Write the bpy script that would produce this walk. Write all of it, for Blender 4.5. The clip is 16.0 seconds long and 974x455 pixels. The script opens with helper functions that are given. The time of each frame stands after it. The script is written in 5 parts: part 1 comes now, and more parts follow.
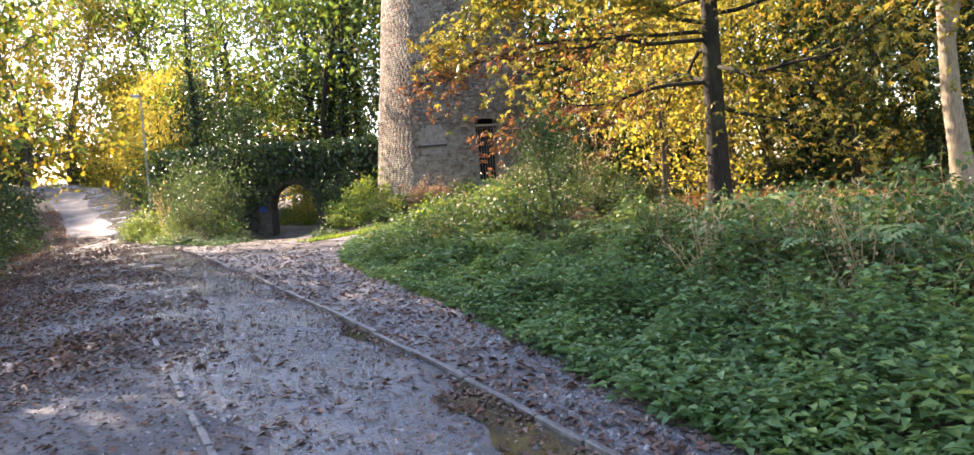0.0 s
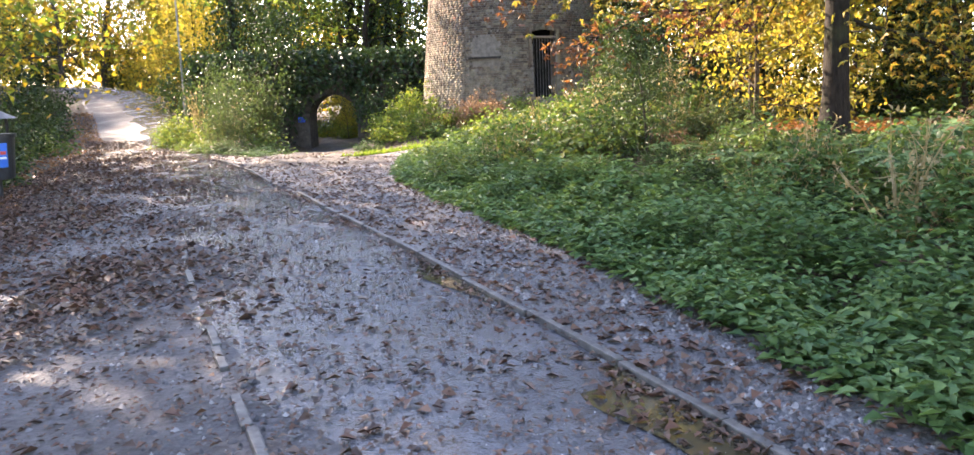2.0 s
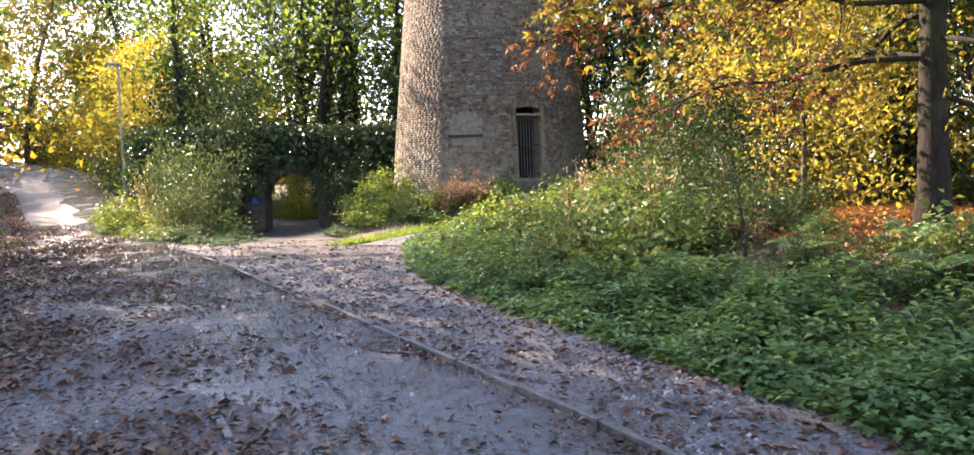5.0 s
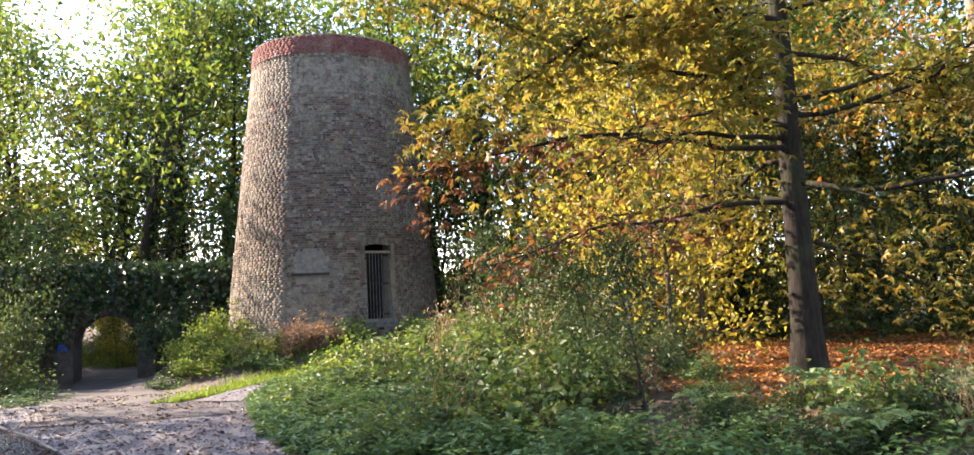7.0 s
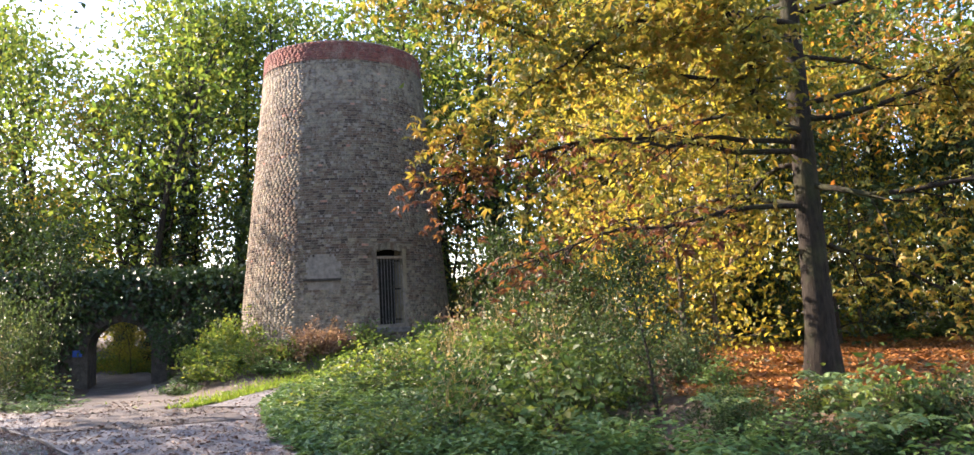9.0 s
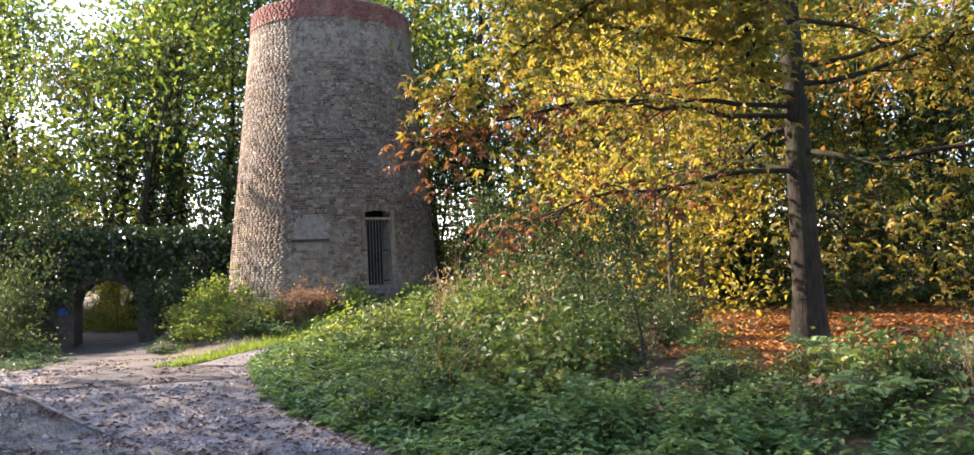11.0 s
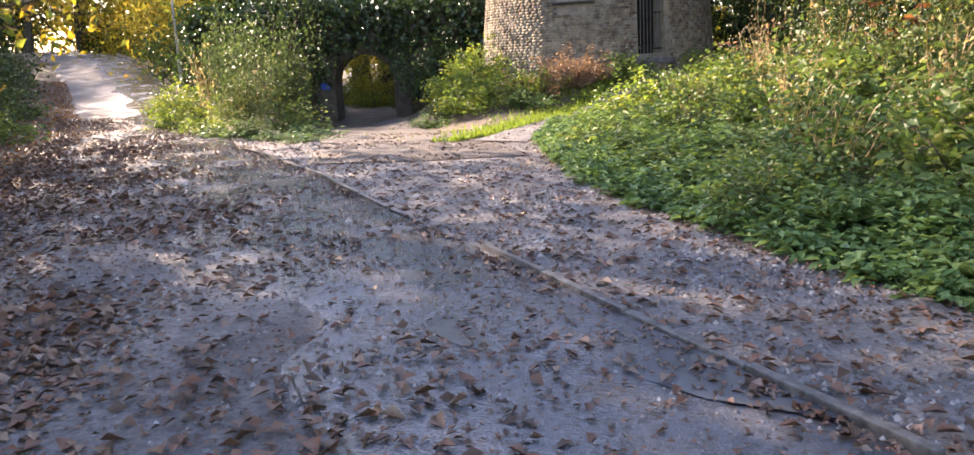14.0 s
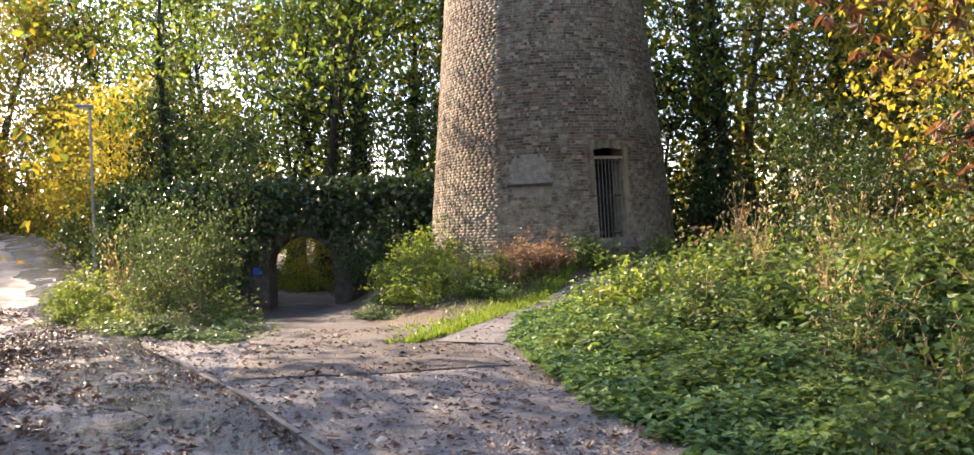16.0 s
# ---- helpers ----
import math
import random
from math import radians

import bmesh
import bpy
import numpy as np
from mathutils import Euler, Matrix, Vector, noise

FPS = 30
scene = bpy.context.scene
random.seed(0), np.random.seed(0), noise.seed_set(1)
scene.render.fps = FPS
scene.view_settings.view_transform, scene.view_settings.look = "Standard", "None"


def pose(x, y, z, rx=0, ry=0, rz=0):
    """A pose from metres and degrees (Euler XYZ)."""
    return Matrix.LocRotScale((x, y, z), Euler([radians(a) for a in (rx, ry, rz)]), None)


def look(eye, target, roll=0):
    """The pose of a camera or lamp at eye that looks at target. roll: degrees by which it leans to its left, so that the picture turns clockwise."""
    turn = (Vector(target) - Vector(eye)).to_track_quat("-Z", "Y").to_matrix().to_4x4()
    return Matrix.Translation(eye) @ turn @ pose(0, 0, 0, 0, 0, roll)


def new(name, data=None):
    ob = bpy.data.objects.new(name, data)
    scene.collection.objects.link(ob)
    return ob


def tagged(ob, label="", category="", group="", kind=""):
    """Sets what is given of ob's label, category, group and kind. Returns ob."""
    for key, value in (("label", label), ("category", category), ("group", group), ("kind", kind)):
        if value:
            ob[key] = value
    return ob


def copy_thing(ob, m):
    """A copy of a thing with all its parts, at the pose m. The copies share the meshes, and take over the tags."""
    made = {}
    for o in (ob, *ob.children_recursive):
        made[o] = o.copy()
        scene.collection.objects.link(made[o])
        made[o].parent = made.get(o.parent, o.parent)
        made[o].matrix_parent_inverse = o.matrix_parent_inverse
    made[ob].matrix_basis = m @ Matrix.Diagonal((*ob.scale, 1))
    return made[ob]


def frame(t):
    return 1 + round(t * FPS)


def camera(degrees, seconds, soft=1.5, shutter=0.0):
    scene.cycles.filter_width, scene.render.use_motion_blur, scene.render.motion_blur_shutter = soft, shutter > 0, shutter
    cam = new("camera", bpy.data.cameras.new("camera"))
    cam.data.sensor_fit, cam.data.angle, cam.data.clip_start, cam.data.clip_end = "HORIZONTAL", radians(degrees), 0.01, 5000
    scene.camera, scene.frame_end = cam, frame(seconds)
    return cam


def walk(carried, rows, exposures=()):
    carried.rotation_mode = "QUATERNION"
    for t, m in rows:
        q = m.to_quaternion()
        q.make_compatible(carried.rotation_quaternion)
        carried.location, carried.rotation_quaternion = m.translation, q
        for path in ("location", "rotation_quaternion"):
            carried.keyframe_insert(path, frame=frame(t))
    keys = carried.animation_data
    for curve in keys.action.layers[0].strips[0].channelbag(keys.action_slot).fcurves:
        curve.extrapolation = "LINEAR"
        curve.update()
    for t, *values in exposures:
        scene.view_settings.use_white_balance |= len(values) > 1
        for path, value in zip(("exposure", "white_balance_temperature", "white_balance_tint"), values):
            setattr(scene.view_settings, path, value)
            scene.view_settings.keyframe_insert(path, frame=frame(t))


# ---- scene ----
cam = camera(63.2, 16.0)
METRES, EYE, TILT, LEAN, TURN = 11.0, 1.5, 0.0, 0.0, 0.0
ROWS = [
    (0.0, 0.0, 0.0, 0.0, -0.26, -3.87, 3.84),
    (0.5, -0.0187, 0.0298, -0.0069, 2.21, -7.99, 3.25),
    (1.0, -0.0284, 0.072, -0.0093, 2.95, -9.71, 2.93),
    (1.5, -0.0456, 0.1158, -0.0085, 2.51, -9.87, 2.32),
    (2.0, -0.065, 0.1573, -0.0087, 2.19, -9.5, 1.7),
    (2.5, -0.0891, 0.2002, -0.0064, 1.57, -8.82, 1.18),
    (3.0, -0.1155, 0.2351, -0.0052, 1.01, -8.52, 0.77),
    (5.5, -0.2367, 0.4041, 0.0043, -5.92, -0.92, 1.92),
    (6.0, -0.2455, 0.4351, 0.0095, -10.47, 2.75, 2.05),
    (6.5, -0.2548, 0.4587, 0.0131, -13.96, 4.77, 2.01),
    (7.0, -0.2573, 0.4722, 0.0142, -14.84, 5.38, 1.98),
    (7.5, -0.2572, 0.4711, 0.0134, -14.31, 5.25, 1.95),
    (8.0, -0.2581, 0.4703, 0.013, -14.15, 5.58, 2.06),
    (8.5, -0.2586, 0.4707, 0.0139, -13.92, 5.81, 2.13),
    (11.0, -0.2624, 0.4768, 0.0131, -14.99, 3.05, 1.6),
    (11.5, -0.268, 0.4833, 0.0109, -13.45, -0.01, 2.14),
    (12.0, -0.27, 0.5136, 0.0025, -10.25, -3.85, 2.98),
    (12.5, -0.2841, 0.5529, -0.003, -5.64, -7.21, 3.9),
    (13.0, -0.3049, 0.5934, -0.0072, -1.36, -10.08, 4.16),
    (13.5, -0.3258, 0.6458, -0.0098, 1.23, -11.97, 3.34),
    (14.0, -0.347, 0.698, -0.0085, 0.98, -12.27, 2.48),
    (14.5, -0.3654, 0.7529, -0.006, 1.44, -11.39, 2.43),
    (15.0, -0.3827, 0.8016, -0.0052, 0.66, -9.14, 2.62),
    (15.5, -0.3874, 0.8516, -0.0044, -2.14, -5.05, 2.48),
    (16.0, -0.3906, 0.8925, 0.0003, -3.83, 0.42, 2.26),
]
walk(cam, [(t, pose(0, 0, EYE, TILT, LEAN, TURN) @ pose(METRES * x, METRES * y, METRES * z, 90 + pitch, roll, yaw)) for t, x, y, z, yaw, pitch, roll in ROWS],
     exposures=[(0.0, 2.66, 6700, 25), (0.5, 3.14, 6700, 25), (1.2, 3.05, 6800, 25), (3.2, 2.65, 6750, 26), (5.5, 2.6, 6700, 27), (6.1, 2.42, 6500, 26), (8.5, 2.36, 6450, 26), (11.0, 2.36, 6450, 26), (12.5, 2.65, 6650, 27), (14.5, 2.65, 6900, 29), (15.5, 2.7, 6900, 27), (16.0, 2.26, 6950, 25)])

# ---- world, sun, exposure ----
SUN_BEARING, SUN_HEIGHT = 49.0, 29.0      # degrees to the left of +y, and above the horizon
sun_way = Vector((-math.sin(radians(SUN_BEARING)) * math.cos(radians(SUN_HEIGHT)),
                  math.cos(radians(SUN_BEARING)) * math.cos(radians(SUN_HEIGHT)), math.sin(radians(SUN_HEIGHT))))
world = bpy.data.worlds.new("world")
scene.world = world
world.use_nodes = True
sky = world.node_tree.nodes.new("ShaderNodeTexSky")
sky.sky_type, sky.sun_disc = "NISHITA", False
sky.sun_elevation, sky.sun_rotation = radians(SUN_HEIGHT), radians(-SUN_BEARING)
sky.air_density, sky.dust_density, sky.ozone_density = 1.0, 0.6, 1.0
background = world.node_tree.nodes["Background"]
background.inputs["Strength"].default_value = 0.15
world.node_tree.links.new(sky.outputs[0], background.inputs["Color"])
sun = new("sun", bpy.data.lights.new("sun", "SUN"))
sun.data.energy, sun.data.angle, sun.data.color = 5.0, radians(0.55), (1.0, 0.86, 0.64)
sun.matrix_world = look(Vector((0, 0, 40)) + sun_way * 10, (0, 0, 40))


# ---- materials ----
class Nodes:
    """A small writer of node materials."""

    def __init__(self, name):
        self.mat = bpy.data.materials.new(name)
        self.mat.use_nodes = True
        self.tree = self.mat.node_tree
        self.bsdf = self.tree.nodes["Principled BSDF"]
        self.out = self.tree.nodes["Material Output"]

    def node(self, kind, **values):
        n = self.tree.nodes.new(kind)
        for key, value in values.items():
            n.inputs[key].default_value = value
        return n

    def link(self, a, b):
        self.tree.links.new(a, b)

    def place(self):
        return self.node("ShaderNodeNewGeometry").outputs["Position"]

    def local(self):
        return self.node("ShaderNodeTexCoord").outputs["Object"]

    def noise(self, vector, scale, detail=4.0, rough=0.6):
        n = self.node("ShaderNodeTexNoise", Scale=scale, Detail=detail, Roughness=rough)
        self.link(vector, n.inputs["Vector"])
        return n.outputs["Fac"]

    def ramp(self, fac, *stops):
        n = self.tree.nodes.new("ShaderNodeValToRGB")
        while len(n.color_ramp.elements) < len(stops):
            n.color_ramp.elements.new(0.5)
        for e, (at, c) in zip(n.color_ramp.elements, stops):
            e.position = at
            e.color = (*c, 1) if isinstance(c, tuple) else (c, c, c, 1)
        self.link(fac, n.inputs[0])
        return n.outputs[0]

    def mix(self, fac, a, b, how="MIX"):
        n = self.tree.nodes.new("ShaderNodeMix")
        n.data_type, n.blend_type = "RGBA", how
        for value, slot in ((fac, n.inputs[0]), (a, n.inputs[6]), (b, n.inputs[7])):
            if isinstance(value, (int, float)):
                slot.default_value = value if slot == n.inputs[0] else (value, value, value, 1)
            elif isinstance(value, tuple):
                slot.default_value = (*value, 1)
            else:
                self.link(value, slot)
        return n.outputs[2]

    def math(self, how, a, b):
        n = self.tree.nodes.new("ShaderNodeMath")
        n.operation = how
        for value, slot in ((a, n.inputs[0]), (b, n.inputs[1])):
            if isinstance(value, (int, float)):
                slot.default_value = value
            else:
                self.link(value, slot)
        return n.outputs[0]

    def bump(self, height, strength, distance):
        n = self.node("ShaderNodeBump", Strength=strength, Distance=distance)
        self.link(height, n.inputs["Height"])
        self.link(n.outputs[0], self.bsdf.inputs["Normal"])

    def set(self, colour=None, rough=None, metal=0.0, specular=None):
        for value, key in ((colour, "Base Color"), (rough, "Roughness")):
            if value is None:
                continue
            if isinstance(value, tuple):
                self.bsdf.inputs[key].default_value = (*value, 1)
            elif isinstance(value, (int, float)):
                self.bsdf.inputs[key].default_value = value
            else:
                self.link(value, self.bsdf.inputs[key])
        self.bsdf.inputs["Metallic"].default_value = metal
        if specular is not None:
            self.bsdf.inputs["Specular IOR Level"].default_value = specular
        return self.mat


def leaf_material(name, *colours, through_light=0.45, rough=0.5, patch=0.35):
    """Thin leaves: several colours shared out leaf by leaf and patch by patch, with light passing through."""
    n = Nodes(name)
    geometry = n.node("ShaderNodeNewGeometry")
    spread = n.noise(geometry.outputs["Position"], 0.9, 2.0)
    pick = n.math("ADD", n.math("MULTIPLY", geometry.outputs["Random Per Island"], 1 - patch),
                  n.math("MULTIPLY", n.math("SUBTRACT", n.math("MULTIPLY", spread, 2.2), 0.6), patch))
    colour = n.ramp(pick, *[(i / max(1, len(colours) - 1), c) for i, c in enumerate(colours)])
    fine = n.noise(geometry.outputs["Position"], 40.0, 2.0)
    colour = n.mix(0.35, colour, n.ramp(fine, (0.3, 0.35), (0.75, 1.0)), "MULTIPLY")
    n.set(colour, rough, specular=0.35)
    glow = n.node("ShaderNodeBsdfTranslucent")
    n.link(n.mix(1.0, colour, (1.2, 1.15, 0.85), "MULTIPLY"), glow.inputs["Color"])
    both = n.node("ShaderNodeMixShader", Fac=through_light)
    n.link(n.bsdf.outputs[0], both.inputs[1])
    n.link(glow.outputs[0], both.inputs[2])
    n.link(both.outputs[0], n.out.inputs["Surface"])
    return n.mat


def bark_material(name, dark, light, moss=0.3):
    n = Nodes(name)
    p = n.local()
    stretch = n.node("ShaderNodeMapping", Scale=(9.0, 9.0, 1.6))
    n.link(p, stretch.inputs["Vector"])
    ridges = n.noise(stretch.outputs[0], 3.0, 6.0, 0.7)
    colour = n.ramp(ridges, (0.3, dark), (0.7, light))
    green = n.ramp(n.noise(p, 1.3), (0.5, 0.0), (0.68, moss))
    n.bump(ridges, 0.9, 0.03)
    return n.set(n.mix(green, colour, (0.07, 0.09, 0.03)), 0.9, specular=0.2)


GREENS = ((0.018, 0.045, 0.012), (0.035, 0.085, 0.02), (0.07, 0.14, 0.03))
m_leaf_green = leaf_material("leaf_green", (0.035, 0.07, 0.018), (0.08, 0.14, 0.028), (0.16, 0.22, 0.035), (0.3, 0.29, 0.035), through_light=0.6)
m_leaf_dark = leaf_material("leaf_dark", (0.02, 0.04, 0.015), (0.04, 0.075, 0.02), (0.07, 0.12, 0.03), through_light=0.3)
m_leaf_turning = leaf_material("leaf_turning", (0.07, 0.11, 0.02), (0.16, 0.18, 0.025), (0.34, 0.26, 0.02), (0.42, 0.2, 0.03))
m_leaf_yellow = leaf_material("leaf_yellow", (0.16, 0.2, 0.03), (0.28, 0.27, 0.04), (0.46, 0.38, 0.05), (0.42, 0.22, 0.045), through_light=0.58)
m_leaf_orange = leaf_material("leaf_orange", (0.3, 0.22, 0.03), (0.48, 0.26, 0.03), (0.5, 0.2, 0.03), (0.28, 0.1, 0.03))
m_leaf_rust = leaf_material("leaf_rust", (0.07, 0.035, 0.03), (0.13, 0.055, 0.035), (0.22, 0.095, 0.035), (0.26, 0.17, 0.04))
m_leaf_chestnut = leaf_material("leaf_chestnut", (0.06, 0.1, 0.025), (0.13, 0.16, 0.035), (0.26, 0.24, 0.04), (0.36, 0.24, 0.045), (0.25, 0.1, 0.04), patch=0.5, through_light=0.45)
m_nettle = leaf_material("leaf_nettle", (0.036, 0.085, 0.028), (0.085, 0.17, 0.052), (0.14, 0.24, 0.072), (0.21, 0.29, 0.072), through_light=0.35)
m_bramble = leaf_material("leaf_bramble", (0.045, 0.085, 0.025), (0.08, 0.14, 0.035), (0.13, 0.2, 0.045), (0.26, 0.26, 0.05), through_light=0.4)
m_thicket = leaf_material("leaf_thicket", (0.014, 0.034, 0.012), (0.04, 0.085, 0.024), (0.09, 0.16, 0.036), (0.24, 0.26, 0.05), through_light=0.38, patch=0.55)
m_hazel = leaf_material("leaf_hazel", (0.03, 0.055, 0.022), (0.06, 0.1, 0.035), (0.1, 0.15, 0.05), (0.22, 0.22, 0.06), through_light=0.35, patch=0.5)
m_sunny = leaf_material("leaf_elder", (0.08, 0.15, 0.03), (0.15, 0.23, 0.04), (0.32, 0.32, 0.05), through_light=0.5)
m_fern = leaf_material("fern_frond", (0.09, 0.17, 0.065), (0.15, 0.25, 0.095), (0.21, 0.28, 0.1), through_light=0.3)
m_dead = leaf_material("dead_bracken", (0.16, 0.1, 0.07), (0.26, 0.16, 0.11), (0.36, 0.25, 0.17))
m_straw = leaf_material("dry_stem", (0.3, 0.22, 0.1), (0.45, 0.36, 0.2), (0.5, 0.42, 0.28))
m_grass = leaf_material("grass_blade", (0.09, 0.17, 0.025), (0.16, 0.26, 0.03), (0.28, 0.33, 0.05))
m_ivy = leaf_material("leaf_ivy", (0.012, 0.03, 0.012), (0.025, 0.055, 0.018), (0.045, 0.085, 0.025), (0.08, 0.12, 0.03), through_light=0.15, rough=0.4)
m_fallen = leaf_material("fallen_leaf", (0.035, 0.022, 0.018), (0.07, 0.04, 0.025), (0.1, 0.058, 0.038), (0.15, 0.065, 0.035), (0.2, 0.14, 0.1), (0.34, 0.26, 0.19), through_light=0.08, rough=0.55)
m_fallen_wood = leaf_material("fallen_leaf_copper", (0.12, 0.05, 0.025), (0.26, 0.1, 0.03), (0.38, 0.16, 0.04), (0.48, 0.26, 0.08), through_light=0.15)
m_bark = bark_material("bark_grey", (0.035, 0.028, 0.02), (0.13, 0.105, 0.075))
m_bark_dark = bark_material("bark_dark", (0.014, 0.011, 0.009), (0.055, 0.042, 0.03))
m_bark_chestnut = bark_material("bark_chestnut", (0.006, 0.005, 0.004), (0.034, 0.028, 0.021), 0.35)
m_bark_pale = bark_material("bark_pale", (0.12, 0.1, 0.07), (0.33, 0.28, 0.2), 0.5)


def ground_material(name, dark, light, extra, extra_at, rough_low, rough_high, pebble, bump):
    n = Nodes(name)
    p = n.place()
    fine, broad = n.noise(p, 26.0, 6.0, 0.75), n.noise(p, 0.55, 4.0)
    cells = n.node("ShaderNodeTexVoronoi", Scale=pebble)
    n.link(p, cells.inputs["Vector"])
    colour = n.ramp(fine, (0.28, dark), (0.72, light))
    colour = n.mix(0.5, colour, n.ramp(cells.outputs["Color"], (0.1, 0.45), (0.9, 1.3)), "MULTIPLY")
    colour = n.mix(n.ramp(broad, (extra_at, 0.0), (extra_at + 0.16, 0.75)), colour, extra)
    rough = n.ramp(n.noise(p, 0.8, 5.0, 0.65), (0.36, rough_low), (0.6, rough_high))
    height = n.math("ADD", n.math("MULTIPLY", fine, 0.7), n.math("MULTIPLY", cells.outputs["Distance"], 0.8))
    n.bump(height, bump, 0.012)
    return n.set(colour, rough)


m_soil = ground_material("woodland_soil", (0.03, 0.022, 0.014), (0.1, 0.065, 0.04), (0.06, 0.065, 0.025), 0.5, 0.8, 0.95, 18.0, 0.8)
m_shoulder = ground_material("trodden_silt", (0.045, 0.041, 0.04), (0.16, 0.15, 0.148), (0.07, 0.055, 0.045), 0.5, 0.42, 0.85, 30.0, 0.9)
m_track = ground_material("damp_earth_track", (0.03, 0.025, 0.021), (0.1, 0.083, 0.07), (0.05, 0.042, 0.03), 0.5, 0.5, 0.85, 30.0, 0.9)
m_gravel = ground_material("wet_gravel", (0.05, 0.048, 0.048), (0.17, 0.165, 0.165), (0.085, 0.07, 0.05), 0.55, 0.35, 0.75, 38.0, 0.9)


def asphalt_material():
    """Old asphalt with a wet film, silt and moss."""
    n = Nodes("wet_asphalt")
    p = n.place()
    fine, broad, film = n.noise(p, 60.0, 5.0, 0.7), n.noise(p, 0.45, 4.0), n.noise(p, 1.1, 6.0, 0.6)
    cells = n.node("ShaderNodeTexVoronoi", Scale=70.0)
    n.link(p, cells.inputs["Vector"])
    colour = n.ramp(fine, (0.3, (0.05, 0.052, 0.058)), (0.7, (0.14, 0.142, 0.155)))
    colour = n.mix(n.ramp(broad, (0.5, 0.0), (0.64, 0.6)), colour, (0.1, 0.085, 0.06))
    colour = n.mix(n.ramp(n.noise(p, 0.7, 5.0), (0.62, 0.0), (0.7, 0.55)), colour, (0.12, 0.1, 0.025))
    colour = n.mix(n.ramp(film, (0.42, 0.3), (0.56, 0.0)), colour, (0.03, 0.032, 0.036))
    rough = n.ramp(film, (0.5, 0.13), (0.58, 0.3), (0.7, 0.55))
    speck = n.noise(p, 11.0, 6.0, 0.75)
    colour = n.mix(n.ramp(speck, (0.5, 0.0), (0.62, 0.7)), colour, (0.035, 0.03, 0.026))
    n.bump(n.math("ADD", n.math("ADD", fine, n.math("MULTIPLY", speck, 1.5)), cells.outputs["Distance"]), 0.4, 0.008)
    return n.set(colour, rough)


m_asphalt = asphalt_material()


def water_material(name, dark, light, rough):
    """A thin film of rain water over silt."""
    n = Nodes(name)
    p = n.place()
    n.bump(n.noise(p, 5.0, 2.0), 0.03, 0.01)
    return n.set(n.ramp(n.noise(p, 2.2, 5.0), (0.35, dark), (0.65, light)), rough, specular=0.5)


m_water = water_material("puddle_water", (0.035, 0.034, 0.034), (0.085, 0.07, 0.035), 0.05)
m_film = water_material("water_film", (0.06, 0.063, 0.072), (0.1, 0.102, 0.115), 0.27)


def chipping_material():
    """Small stones, each with a grey or brown of its own."""
    n = Nodes("stone_chipping")
    geometry = n.node("ShaderNodeNewGeometry")
    colour = n.ramp(geometry.outputs["Random Per Island"], (0.0, (0.03, 0.028, 0.026)), (0.45, (0.1, 0.095, 0.092)), (0.8, (0.2, 0.19, 0.18)), (1.0, (0.36, 0.34, 0.31)))
    return n.set(n.mix(0.5, colour, n.ramp(n.noise(geometry.outputs["Position"], 90.0), (0.3, 0.5), (0.7, 1.2)), "MULTIPLY"), 0.55)


m_chipping = chipping_material()


def brick_material(name, *colours, lichen=0.5):
    n = Nodes(name)
    geometry = n.node("ShaderNodeNewGeometry")
    info = n.node("ShaderNodeObjectInfo")
    p = geometry.outputs["Position"]
    pick = n.math("FRACT", n.math("ADD", geometry.outputs["Random Per Island"], info.outputs["Random"]), 0.0)
    colour = n.ramp(pick, *[(i / (len(colours) - 1), c) for i, c in enumerate(colours)])
    grain, patch = n.noise(p, 22.0, 5.0, 0.7), n.noise(p, 0.75, 6.0, 0.7)
    colour = n.mix(0.6, colour, n.ramp(grain, (0.25, 0.45), (0.75, 1.25)), "MULTIPLY")
    pale = n.math("MULTIPLY", n.ramp(patch, (0.5, 0.0), (0.66, lichen)), n.ramp(grain, (0.35, 0.1), (0.6, 1.0)))
    colour = n.mix(pale, colour, (0.36, 0.34, 0.25))
    height = n.node("ShaderNodeSeparateXYZ")
    n.link(p, height.inputs[0])
    band = n.math("ADD", n.math("MULTIPLY", height.outputs[2], 0.1), n.math("MULTIPLY", n.math("SUBTRACT", patch, 0.5), 0.25))
    worn = n.math("MULTIPLY", n.ramp(band, (0.16, lichen), (0.34, 0.0), (0.8, 0.0), (0.87, lichen), (0.93, lichen), (0.98, 0.0)), n.ramp(n.noise(p, 3.5, 6.0, 0.75), (0.42, 0.0), (0.58, 1.0)))
    colour = n.mix(worn, colour, (0.34, 0.31, 0.23))
    damp = n.ramp(n.noise(p, 1.7, 5.0, 0.7), (0.55, 0.0), (0.72, 0.6))
    colour = n.mix(damp, colour, (0.06, 0.055, 0.04))
    n.bump(grain, 0.2, 0.002)
    return n.set(colour, 0.92, specular=0.2)


